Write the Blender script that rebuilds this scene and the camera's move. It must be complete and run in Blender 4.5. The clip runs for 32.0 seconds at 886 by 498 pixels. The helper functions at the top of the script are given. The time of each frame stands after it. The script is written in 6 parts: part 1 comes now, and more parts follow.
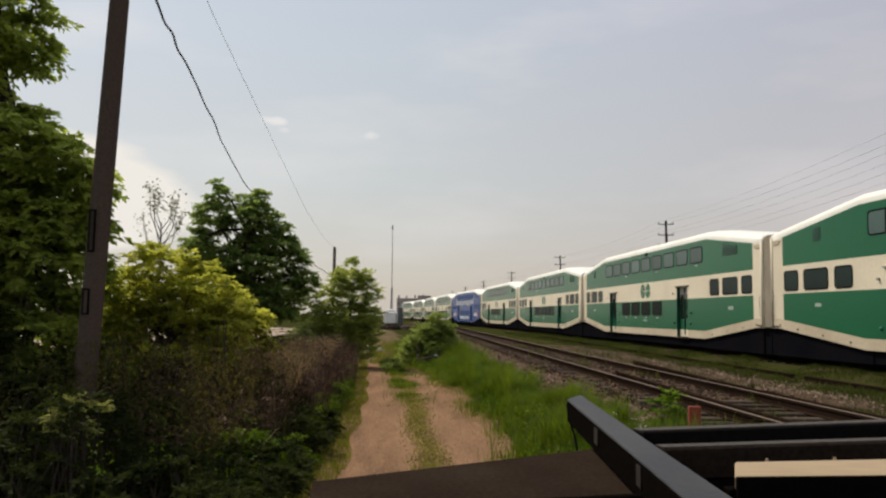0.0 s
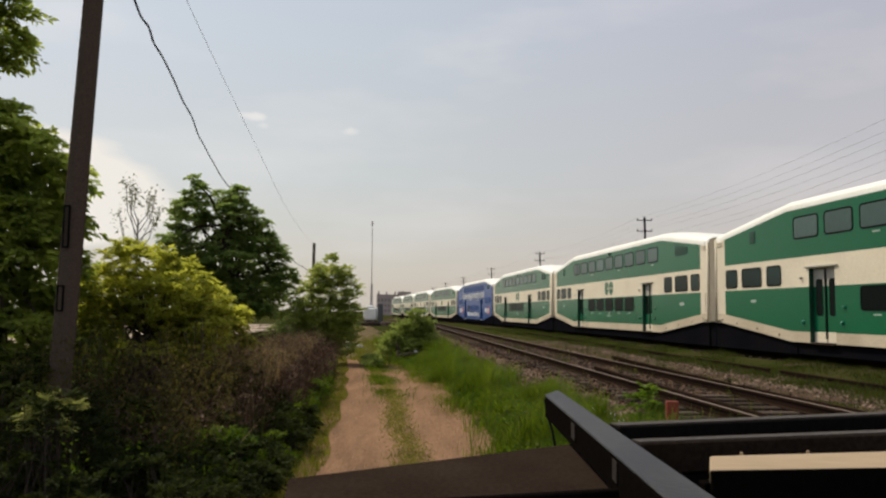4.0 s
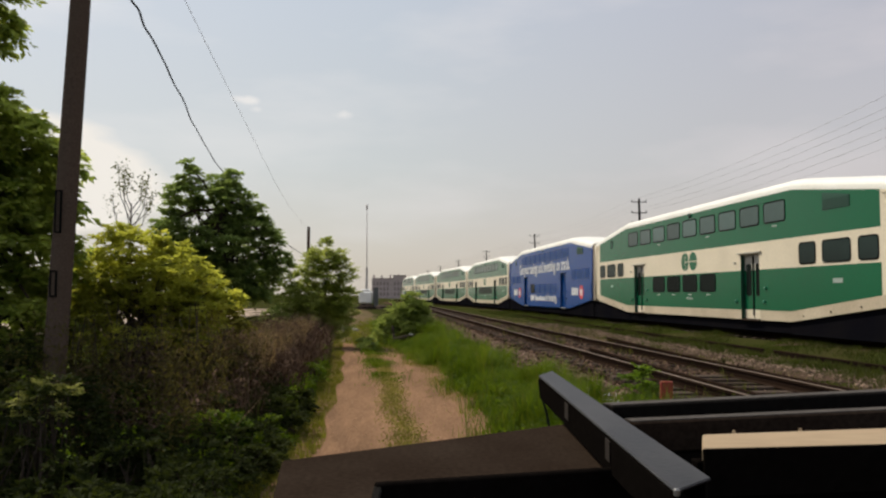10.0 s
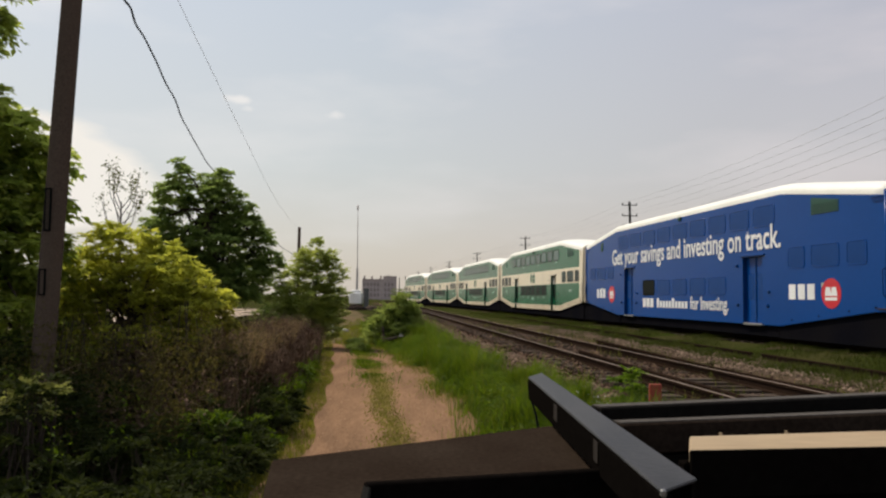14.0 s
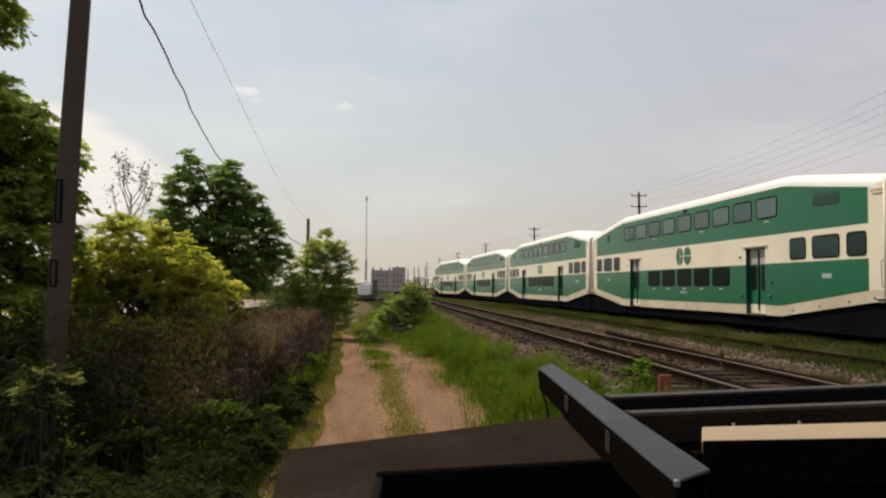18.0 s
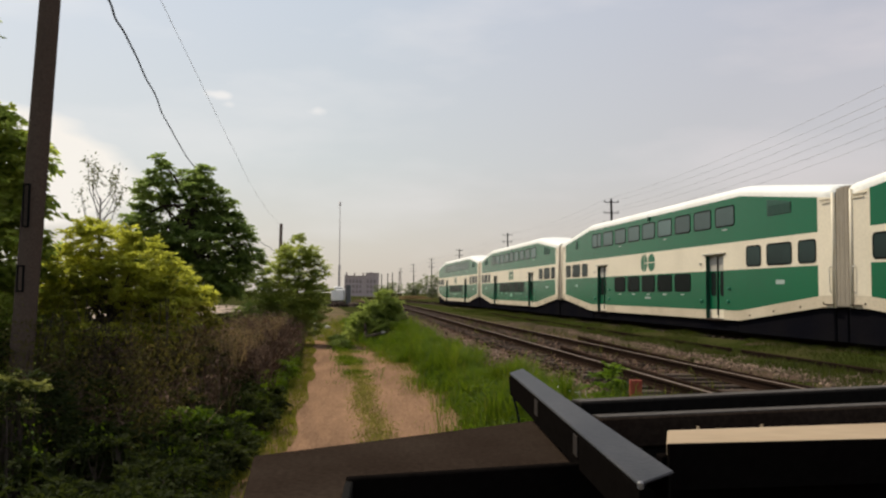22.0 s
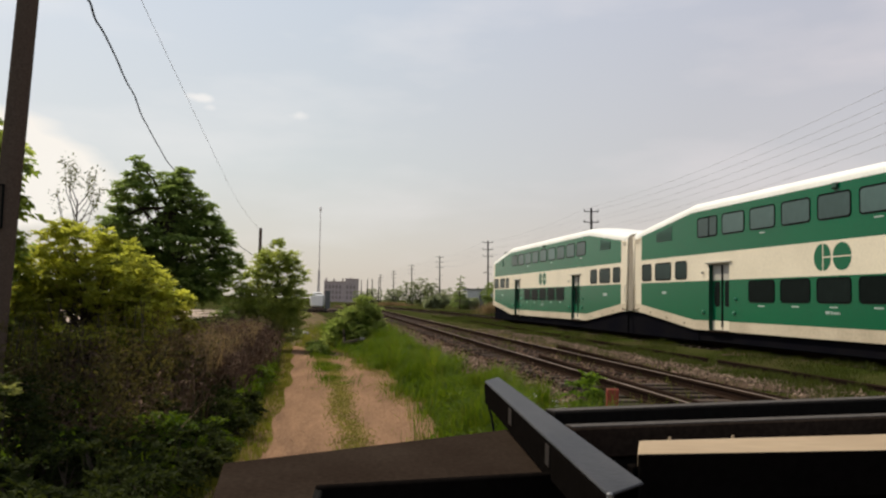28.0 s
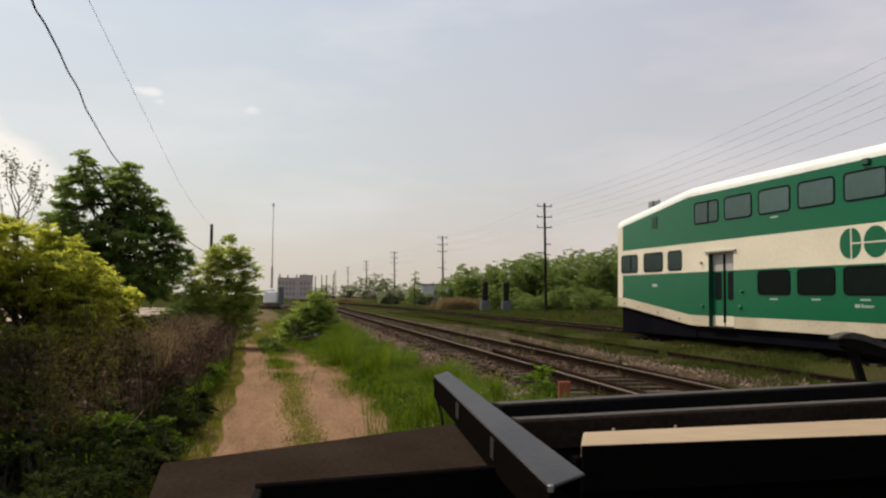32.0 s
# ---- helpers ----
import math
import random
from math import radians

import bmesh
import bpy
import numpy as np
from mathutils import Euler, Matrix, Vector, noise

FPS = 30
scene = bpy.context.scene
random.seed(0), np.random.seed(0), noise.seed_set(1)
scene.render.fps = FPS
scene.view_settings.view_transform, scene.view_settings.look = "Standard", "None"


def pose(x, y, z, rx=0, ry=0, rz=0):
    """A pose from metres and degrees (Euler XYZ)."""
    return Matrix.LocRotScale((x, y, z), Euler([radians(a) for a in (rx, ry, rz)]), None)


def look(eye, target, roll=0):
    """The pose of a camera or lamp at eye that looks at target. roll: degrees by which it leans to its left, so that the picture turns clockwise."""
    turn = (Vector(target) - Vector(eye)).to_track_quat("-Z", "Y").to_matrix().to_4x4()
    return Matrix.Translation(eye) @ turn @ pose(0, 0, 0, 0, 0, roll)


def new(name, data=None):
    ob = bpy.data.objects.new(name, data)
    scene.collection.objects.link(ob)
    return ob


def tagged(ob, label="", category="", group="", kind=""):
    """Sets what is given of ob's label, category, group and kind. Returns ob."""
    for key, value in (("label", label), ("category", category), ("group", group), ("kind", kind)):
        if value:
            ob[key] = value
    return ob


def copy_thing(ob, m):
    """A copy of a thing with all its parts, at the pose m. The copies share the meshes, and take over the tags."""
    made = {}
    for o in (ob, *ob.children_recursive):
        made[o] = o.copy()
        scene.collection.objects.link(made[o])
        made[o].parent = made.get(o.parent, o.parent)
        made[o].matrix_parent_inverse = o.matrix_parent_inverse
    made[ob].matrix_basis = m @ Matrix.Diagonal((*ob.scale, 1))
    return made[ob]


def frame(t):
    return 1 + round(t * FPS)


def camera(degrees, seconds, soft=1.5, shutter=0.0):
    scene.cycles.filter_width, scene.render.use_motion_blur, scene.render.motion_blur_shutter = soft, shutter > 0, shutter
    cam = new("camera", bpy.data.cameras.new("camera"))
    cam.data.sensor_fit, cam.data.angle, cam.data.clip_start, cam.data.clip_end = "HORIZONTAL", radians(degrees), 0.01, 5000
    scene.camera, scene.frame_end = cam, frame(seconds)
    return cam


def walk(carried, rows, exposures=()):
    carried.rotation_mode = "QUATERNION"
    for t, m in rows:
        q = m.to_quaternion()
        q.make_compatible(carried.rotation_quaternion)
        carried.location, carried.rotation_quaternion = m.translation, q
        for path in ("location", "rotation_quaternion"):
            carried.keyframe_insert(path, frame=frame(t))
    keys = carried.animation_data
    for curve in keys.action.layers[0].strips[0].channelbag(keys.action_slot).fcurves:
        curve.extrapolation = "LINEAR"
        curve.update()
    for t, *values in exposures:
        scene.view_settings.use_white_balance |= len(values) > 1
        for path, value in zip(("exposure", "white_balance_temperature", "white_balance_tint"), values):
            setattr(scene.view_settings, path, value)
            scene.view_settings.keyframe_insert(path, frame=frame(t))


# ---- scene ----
cam = camera(58.22, 32.0, soft=2.3)
# seconds, x, y, z, yaw, pitch, roll
ROWS = [
    (0, -0.018, -0.012, 1.847, -0.001, 4.789, -0.728),
    (0.5, -0.021, -0.010, 1.846, 0.251, 4.616, -0.761),
    (1, -0.019, -0.017, 1.849, 0.025, 4.857, -0.580),
    (1.5, -0.016, -0.012, 1.847, -0.062, 4.986, -0.519),
    (2, -0.012, -0.009, 1.848, -0.243, 4.950, -0.387),
    (2.5, -0.012, -0.012, 1.846, -0.851, 4.824, -0.362),
    (3, -0.013, -0.012, 1.845, -1.294, 4.493, -0.707),
    (3.5, -0.007, -0.002, 1.846, -1.437, 4.583, -0.554),
    (5.5, -0.018, -0.013, 1.846, -1.379, 4.043, -0.685),
    (6, -0.019, -0.015, 1.845, -1.287, 3.957, -0.557),
    (6.5, -0.013, -0.008, 1.847, -1.371, 4.204, -0.304),
    (7, -0.004, 0.009, 1.843, -1.590, 4.049, -0.142),
    (7.5, 0.001, 0.002, 1.845, -1.654, 3.852, 0.049),
    (8, 0.003, 0.015, 1.840, -1.590, 3.683, 0.056),
    (8.5, -0.001, 0.005, 1.843, -1.579, 3.541, 0.017),
    (9, 0.003, 0.015, 1.839, -1.884, 3.299, 0.130),
    (9.5, 0.003, 0.017, 1.839, -1.795, 3.253, 0.059),
    (10, 0.001, 0.010, 1.840, -1.766, 3.314, -0.143),
    (10.5, 0.007, 0.019, 1.838, -1.984, 3.293, -0.237),
    (11, 0.002, 0.010, 1.839, -2.100, 3.239, -0.201),
    (11.5, 0.007, 0.016, 1.838, -2.400, 3.401, -0.209),
    (12, -0.001, -0.005, 1.842, -2.443, 3.428, -0.157),
    (12.5, -0.001, -0.001, 1.841, -2.320, 3.545, -0.191),
    (13, 0.002, 0.004, 1.838, -2.368, 3.441, -0.500),
    (13.5, -0.000, -0.004, 1.840, -2.439, 3.422, -0.538),
    (15.5, 0.000, 0.009, 1.836, -2.350, 3.134, -0.974),
    (16, -0.003, 0.007, 1.837, -1.757, 2.926, -0.700),
    (16.5, -0.003, 0.018, 1.834, -1.634, 2.920, -0.727),
    (17, -0.008, 0.004, 1.835, -1.605, 2.786, -0.558),
    (17.5, 0.001, 0.016, 1.833, -2.159, 2.634, -0.404),
    (18, -0.007, 0.004, 1.837, -1.830, 2.774, -0.539),
    (18.5, -0.007, 0.009, 1.836, -1.711, 2.699, -0.873),
    (19, -0.009, -0.005, 1.836, -2.115, 2.826, -0.820),
    (19.5, -0.012, -0.017, 1.840, -2.382, 3.162, -0.837),
    (20, -0.008, -0.020, 1.838, -3.107, 3.227, -0.930),
    (20.5, -0.000, -0.013, 1.834, -3.392, 3.153, -0.701),
    (21, -0.000, -0.019, 1.837, -3.443, 3.055, -0.638),
    (21.5, -0.001, -0.016, 1.836, -3.256, 2.962, -0.721),
    (22, 0.001, -0.020, 1.838, -3.726, 3.192, -0.553),
    (22.5, 0.007, -0.014, 1.835, -3.984, 2.947, -0.449),
    (23, 0.005, -0.021, 1.836, -4.111, 3.054, -0.389),
    (23.5, 0.015, -0.007, 1.834, -4.302, 2.890, -0.219),
    (24, 0.012, -0.013, 1.837, -4.097, 2.855, -0.317),
    (24.5, 0.009, 0.008, 1.835, -3.631, 3.071, -0.801),
    (26.5, -0.015, -0.001, 1.839, -3.408, 3.301, -1.735),
    (27, -0.004, -0.012, 1.841, -4.125, 3.480, -1.835),
    (27.5, 0.003, -0.017, 1.843, -4.528, 3.538, -1.514),
    (28, 0.018, -0.013, 1.841, -5.179, 3.710, -1.252),
    (28.5, 0.026, -0.008, 1.838, -5.539, 3.543, -1.046),
    (29, 0.025, -0.018, 1.841, -5.617, 3.528, -0.902),
    (29.5, 0.028, -0.018, 1.840, -6.246, 3.249, -0.986),
    (30, 0.033, 0.001, 1.838, -6.503, 3.677, -1.069),
    (30.5, 0.035, 0.008, 1.835, -6.549, 3.337, -0.931),
    (31, 0.034, -0.001, 1.838, -6.509, 3.623, -0.785),
    (31.5, 0.039, 0.013, 1.837, -6.444, 3.624, -0.788),
    (32, 0.052, 0.009, 1.836, -8.406, 3.432, -0.728),
]
walk(cam, [(t, pose(x, y, z, 90 + p, r, w)) for t, x, y, z, w, p, r in ROWS], [(0, -0.04), (12, 0.0), (20, 0.06), (32, 0.1)])

# ---- world and sun ----
SUN_AZ, SUN_EL = radians(-50), radians(53)     # azimuth from +y towards +x


def link(nt, a, b):
    nt.links.new(a, b)


world = bpy.data.worlds.new("sky")
scene.world = world
world.use_nodes = True
wn = world.node_tree
wn.nodes.clear()
sky = wn.nodes.new("ShaderNodeTexSky")
sky.sky_type, sky.sun_disc = "NISHITA", False
sky.sun_elevation, sky.sun_rotation = SUN_EL, SUN_AZ
sky.air_density, sky.dust_density, sky.ozone_density, sky.altitude = 1.0, 3.0, 1.5, 100
coords = wn.nodes.new("ShaderNodeTexCoord")
sep = wn.nodes.new("ShaderNodeSeparateXYZ")
link(wn, coords.outputs["Generated"], sep.inputs[0])
# thin high veil of cloud: paler and warmer towards the horizon
ramp = wn.nodes.new("ShaderNodeValToRGB")
ramp.color_ramp.elements[0].position, ramp.color_ramp.elements[0].color = 0.0, (6.65, 5.9, 5.0, 1)
ramp.color_ramp.elements[1].position, ramp.color_ramp.elements[1].color = 0.5, (4.7, 5.3, 6.2, 1)
mid = ramp.color_ramp.elements.new(0.16)
mid.color = (5.95, 6.08, 5.85, 1)
link(wn, sep.outputs["Z"], ramp.inputs[0])
veil = wn.nodes.new("ShaderNodeMixRGB")
veil.inputs[0].default_value = 0.8
link(wn, sky.outputs[0], veil.inputs[1])
link(wn, ramp.outputs[0], veil.inputs[2])
mapping = wn.nodes.new("ShaderNodeMapping")
mapping.inputs["Scale"].default_value = (1.6, 1.6, 5.5)
link(wn, coords.outputs["Generated"], mapping.inputs[0])
puffs = wn.nodes.new("ShaderNodeTexNoise")
puffs.inputs["Scale"].default_value, puffs.inputs["Detail"].default_value = 2.2, 7
link(wn, mapping.outputs[0], puffs.inputs[0])
puff_ramp = wn.nodes.new("ShaderNodeValToRGB")
puff_ramp.color_ramp.elements[0].position, puff_ramp.color_ramp.elements[1].position = 0.5, 0.75
link(wn, puffs.outputs[0], puff_ramp.inputs[0])
cloud_amount = wn.nodes.new("ShaderNodeMath")
cloud_amount.operation = "MULTIPLY"
cloud_amount.inputs[1].default_value = 0.42
link(wn, puff_ramp.outputs[0], cloud_amount.inputs[0])
clouds = wn.nodes.new("ShaderNodeMixRGB")
link(wn, cloud_amount.outputs[0], clouds.inputs[0])
link(wn, veil.outputs[0], clouds.inputs[1])
clouds.inputs[2].default_value = (7.4, 7.2, 7.1, 1)
back = wn.nodes.new("ShaderNodeBackground")
back.inputs[1].default_value = 0.103
# brighter towards the hazy sun
toward = wn.nodes.new("ShaderNodeVectorMath")
toward.operation = "DOT_PRODUCT"
toward.inputs[1].default_value = (math.sin(SUN_AZ) * math.cos(SUN_EL), math.cos(SUN_AZ) * math.cos(SUN_EL), math.sin(SUN_EL))
link(wn, coords.outputs["Generated"], toward.inputs[0])
glow = wn.nodes.new("ShaderNodeMapRange")
glow.inputs["From Min"].default_value, glow.inputs["From Max"].default_value = 0.35, 0.95
glow.inputs["To Min"].default_value, glow.inputs["To Max"].default_value = 0.98, 1.25
link(wn, toward.outputs["Value"], glow.inputs["Value"])
lit = wn.nodes.new("ShaderNodeVectorMath")
lit.operation = "SCALE"
# the haze turns faintly mauve away from the sun
side_of = wn.nodes.new("ShaderNodeMapRange")
side_of.inputs["From Min"].default_value, side_of.inputs["From Max"].default_value = -0.05, 0.5
link(wn, sep.outputs["X"], side_of.inputs["Value"])
mauve = wn.nodes.new("ShaderNodeMixRGB")
mauve.blend_type = "MULTIPLY"
link(wn, side_of.outputs[0], mauve.inputs[0])
link(wn, clouds.outputs[0], mauve.inputs[1])
mauve.inputs[2].default_value = (1.045, 0.975, 1.0, 1)
link(wn, mauve.outputs[0], lit.inputs[0])
link(wn, glow.outputs[0], lit.inputs["Scale"])
# a white cloud bank low over the yard
bank = wn.nodes.new("ShaderNodeVectorMath")
bank.operation = "DISTANCE"
squash = wn.nodes.new("ShaderNodeMapping")
squash.inputs["Scale"].default_value = (1.0, 1.0, 2.6)
link(wn, coords.outputs["Generated"], squash.inputs[0])
warp = wn.nodes.new("ShaderNodeVectorMath")
warp.operation = "MULTIPLY_ADD"
warp.inputs[1].default_value, warp.inputs[2].default_value = (0.22, 0.22, 0.22), (-0.11, -0.11, -0.11)
link(wn, puffs.outputs["Color"], warp.inputs[0])
warped = wn.nodes.new("ShaderNodeVectorMath")
link(wn, squash.outputs[0], warped.inputs[0])
link(wn, warp.outputs[0], warped.inputs[1])
link(wn, warped.outputs[0], bank.inputs[0])
# finer fraying for small cloud puffs
tatters = wn.nodes.new("ShaderNodeTexNoise")
tatters.inputs["Scale"].default_value, tatters.inputs["Detail"].default_value = 26, 5
link(wn, coords.outputs["Generated"], tatters.inputs[0])
tear = wn.nodes.new("ShaderNodeVectorMath")
tear.operation = "MULTIPLY_ADD"
tear.inputs[1].default_value, tear.inputs[2].default_value = (0.034, 0.034, 0.034), (-0.017, -0.017, -0.017)
link(wn, tatters.outputs["Color"], tear.inputs[0])
fray = wn.nodes.new("ShaderNodeVectorMath")
link(wn, squash.outputs[0], fray.inputs[0])
link(wn, tear.outputs[0], fray.inputs[1])
PUFFS = (((-0.208, 0.95, 0.233), 0.017, 0.75), ((-0.093, 0.971, 0.221), 0.014, 0.5), ((-0.2, 0.953, 0.223), 0.011, 0.4))
bank.inputs[1].default_value = (-0.47, 0.87, 0.34)
bank_amount = wn.nodes.new("ShaderNodeMapRange")
bank_amount.inputs["From Min"].default_value, bank_amount.inputs["From Max"].default_value = 0.2, 0.165
bank_amount.inputs["To Min"].default_value, bank_amount.inputs["To Max"].default_value = 0.0, 0.9
link(wn, bank.outputs["Value"], bank_amount.inputs["Value"])
banked = wn.nodes.new("ShaderNodeMixRGB")
link(wn, bank_amount.outputs[0], banked.inputs[0])
link(wn, lit.outputs[0], banked.inputs[1])
banked.inputs[2].default_value = (8.9, 8.4, 7.7, 1)
skyward = banked.outputs[0]
for spot, size, amount in PUFFS:
    near = wn.nodes.new("ShaderNodeVectorMath")
    near.operation = "DISTANCE"
    near.inputs[1].default_value = (spot[0], spot[1], spot[2] * 2.6)
    link(wn, fray.outputs[0], near.inputs[0])
    share_of = wn.nodes.new("ShaderNodeMapRange")
    share_of.inputs["From Min"].default_value, share_of.inputs["From Max"].default_value = size, size * 0.3
    share_of.inputs["To Min"].default_value, share_of.inputs["To Max"].default_value = 0.0, amount
    link(wn, near.outputs["Value"], share_of.inputs["Value"])
    puffed = wn.nodes.new("ShaderNodeMixRGB")
    link(wn, share_of.outputs[0], puffed.inputs[0])
    link(wn, skyward, puffed.inputs[1])
    puffed.inputs[2].default_value = (8.6, 8.3, 8.0, 1)
    skyward = puffed.outputs[0]
link(wn, skyward, back.inputs[0])
wout = wn.nodes.new("ShaderNodeOutputWorld")
link(wn, back.outputs[0], wout.inputs[0])

sun = new("sun", bpy.data.lights.new("sun", "SUN"))
sun.data.energy, sun.data.angle, sun.data.color = 3.85, radians(1.5), (1.0, 0.9, 0.71)
sun.matrix_world = look((0, 0, 60), (-60 * math.sin(SUN_AZ) / math.tan(SUN_EL), -60 * math.cos(SUN_AZ) / math.tan(SUN_EL), 0))


# ---- materials ----
def principled(name, color, rough=0.6, metal=0.0, vary=0.25, scale=6.0, bump=0.0, bump_scale=60.0, second=None, amount=0.5,
               coarse=0.7, island=0.0, obj=0.0, spec=0.5, stretch=None):
    """A surface with variation at two scales, and fine relief."""
    m = bpy.data.materials.new(name)
    m.use_nodes = True
    nt = m.node_tree
    b = nt.nodes["Principled BSDF"]
    b.inputs["Roughness"].default_value, b.inputs["Metallic"].default_value = rough, metal
    b.inputs["Specular IOR Level"].default_value = spec
    co = nt.nodes.new("ShaderNodeTexCoord")
    fine = nt.nodes.new("ShaderNodeTexNoise")
    fine.inputs["Scale"].default_value, fine.inputs["Detail"].default_value = scale * 6, 5
    big = nt.nodes.new("ShaderNodeTexNoise")
    big.inputs["Scale"].default_value, big.inputs["Detail"].default_value = coarse, 6
    where = co.outputs["Object"]
    if stretch:
        lay = nt.nodes.new("ShaderNodeMapping")
        lay.inputs["Scale"].default_value = stretch
        link(nt, where, lay.inputs[0])
        where = lay.outputs[0]
    link(nt, where, fine.inputs[0])
    link(nt, where, big.inputs[0])
    edge = nt.nodes.new("ShaderNodeValToRGB")
    edge.color_ramp.elements[0].position, edge.color_ramp.elements[1].position = 0.38, 0.66
    link(nt, big.outputs[0], edge.inputs[0])
    base = nt.nodes.new("ShaderNodeMixRGB")
    base.inputs[1].default_value = (*color, 1)
    base.inputs[2].default_value = (*(second or [c * 0.75 for c in color]), 1)
    scaled = nt.nodes.new("ShaderNodeMath")
    scaled.operation = "MULTIPLY"
    scaled.inputs[1].default_value = amount
    link(nt, edge.outputs[0], scaled.inputs[0])
    link(nt, scaled.outputs[0], base.inputs[0])
    hsv = nt.nodes.new("ShaderNodeHueSaturation")
    link(nt, base.outputs[0], hsv.inputs["Color"])
    rng = nt.nodes.new("ShaderNodeMapRange")
    rng.inputs["To Min"].default_value, rng.inputs["To Max"].default_value = 1 - vary, 1 + vary
    rng.inputs["From Min"].default_value, rng.inputs["From Max"].default_value = 0.25, 0.75
    link(nt, fine.outputs[0], rng.inputs["Value"])
    value = rng.outputs[0]
    for kind, span in (("ShaderNodeNewGeometry", island), ("ShaderNodeObjectInfo", obj)):
        if span:
            src = nt.nodes.new(kind)
            r2 = nt.nodes.new("ShaderNodeMapRange")
            r2.inputs["To Min"].default_value, r2.inputs["To Max"].default_value = 1 - span, 1 + span
            link(nt, src.outputs["Random Per Island" if island and kind.endswith("Geometry") else "Random"], r2.inputs["Value"])
            mul = nt.nodes.new("ShaderNodeMath")
            mul.operation = "MULTIPLY"
            link(nt, value, mul.inputs[0])
            link(nt, r2.outputs[0], mul.inputs[1])
            value = mul.outputs[0]
    link(nt, value, hsv.inputs["Value"])
    link(nt, hsv.outputs[0], b.inputs["Base Color"])
    if bump:
        bn = nt.nodes.new("ShaderNodeTexNoise")
        bn.inputs["Scale"].default_value, bn.inputs["Detail"].default_value = bump_scale, 4
        link(nt, co.outputs["Object"], bn.inputs[0])
        bp = nt.nodes.new("ShaderNodeBump")
        bp.inputs["Strength"].default_value, bp.inputs["Distance"].default_value = bump, 0.02
        link(nt, bn.outputs[0], bp.inputs["Height"])
        link(nt, bp.outputs[0], b.inputs["Normal"])
    return m


def leaf_material(name, color, second, through_amount=0.45, gloss=0.45):
    """Leaves: each one its own shade, light shining through."""
    m = bpy.data.materials.new(name)
    m.use_nodes = True
    nt = m.node_tree
    b = nt.nodes["Principled BSDF"]
    b.inputs["Roughness"].default_value, b.inputs["Specular IOR Level"].default_value = gloss, 0.1
    geo = nt.nodes.new("ShaderNodeNewGeometry")
    mix = nt.nodes.new("ShaderNodeMixRGB")
    mix.inputs[1].default_value, mix.inputs[2].default_value = (*color, 1), (*second, 1)
    place = nt.nodes.new("ShaderNodeTexCoord")
    patch = nt.nodes.new("ShaderNodeTexNoise")
    patch.inputs["Scale"].default_value, patch.inputs["Detail"].default_value = 1.9, 3
    link(nt, place.outputs["Object"], patch.inputs["Vector"])
    stretch = nt.nodes.new("ShaderNodeMapRange")
    stretch.inputs["From Min"].default_value, stretch.inputs["From Max"].default_value = 0.32, 0.68
    stretch.inputs["To Max"].default_value = 0.6
    link(nt, patch.outputs[0], stretch.inputs["Value"])
    shade = nt.nodes.new("ShaderNodeMath")
    shade.operation, shade.use_clamp = "MULTIPLY_ADD", True
    shade.inputs[1].default_value = 0.4
    link(nt, geo.outputs["Random Per Island"], shade.inputs[0])
    link(nt, stretch.outputs[0], shade.inputs[2])
    link(nt, shade.outputs[0], mix.inputs[0])
    link(nt, mix.outputs[0], b.inputs["Base Color"])
    tl = nt.nodes.new("ShaderNodeBsdfTranslucent")
    bright = nt.nodes.new("ShaderNodeHueSaturation")
    bright.inputs["Value"].default_value, bright.inputs["Saturation"].default_value = 1.5, 1.1
    link(nt, mix.outputs[0], bright.inputs["Color"])
    link(nt, bright.outputs[0], tl.inputs[0])
    sh = nt.nodes.new("ShaderNodeMixShader")
    sh.inputs[0].default_value = through_amount
    link(nt, b.outputs[0], sh.inputs[1])
    link(nt, tl.outputs[0], sh.inputs[2])
    link(nt, sh.outputs[0], nt.nodes["Material Output"].inputs[0])
    return m


GREEN = principled("green_coach_paint", (0.003, 0.108, 0.046), 0.2, vary=0.06, scale=2, second=(0.008, 0.092, 0.043), amount=0.6, coarse=0.35, spec=0.22)
CREAM = principled("off_white_coach_paint", (0.73, 0.645, 0.5), 0.4, vary=0.07, scale=2, second=(0.62, 0.545, 0.42), amount=0.6, coarse=0.6, spec=0.3)
ROOF_WHITE = principled("white_roof_paint", (0.8, 0.79, 0.74), 0.5, vary=0.06, scale=2, second=(0.66, 0.63, 0.57), amount=0.5, coarse=0.4)
# sill band: a darker, browner cream than the sides
SILL_CREAM = principled("darker_sill_paint", (0.56, 0.475, 0.355), 0.55, vary=0.12, scale=2, second=(0.42, 0.345, 0.25), amount=0.7, coarse=0.9, spec=0.2)
BLUE = principled("blue_vinyl_wrap", (0.002, 0.05, 0.225), 0.25, vary=0.05, scale=2, second=(0.002, 0.043, 0.195), amount=0.5, coarse=0.4, spec=0.12)
BLUE_FILM = principled("blue_perforated_film", (0.004, 0.044, 0.185), 0.4, vary=0.08, scale=3, spec=0.12)
TRANSOM = principled("greyed_door_paint", (0.4, 0.37, 0.32), 0.5, vary=0.08, scale=2)
BLACK = principled("black_underframe", (0.0055, 0.0055, 0.008), 0.85, vary=0.3, second=(0.01, 0.009, 0.0095), amount=0.6, spec=0.0)
RUBBER = principled("black_rubber", (0.007, 0.008, 0.008), 0.7, vary=0.1, spec=0.01)
# beige for bellows and end walls, darker than the coach cream
BEIGE = principled("beige_bellows", (0.33, 0.28, 0.215), 0.8, vary=0.12, scale=4, second=(0.25, 0.21, 0.16), coarse=1.5)
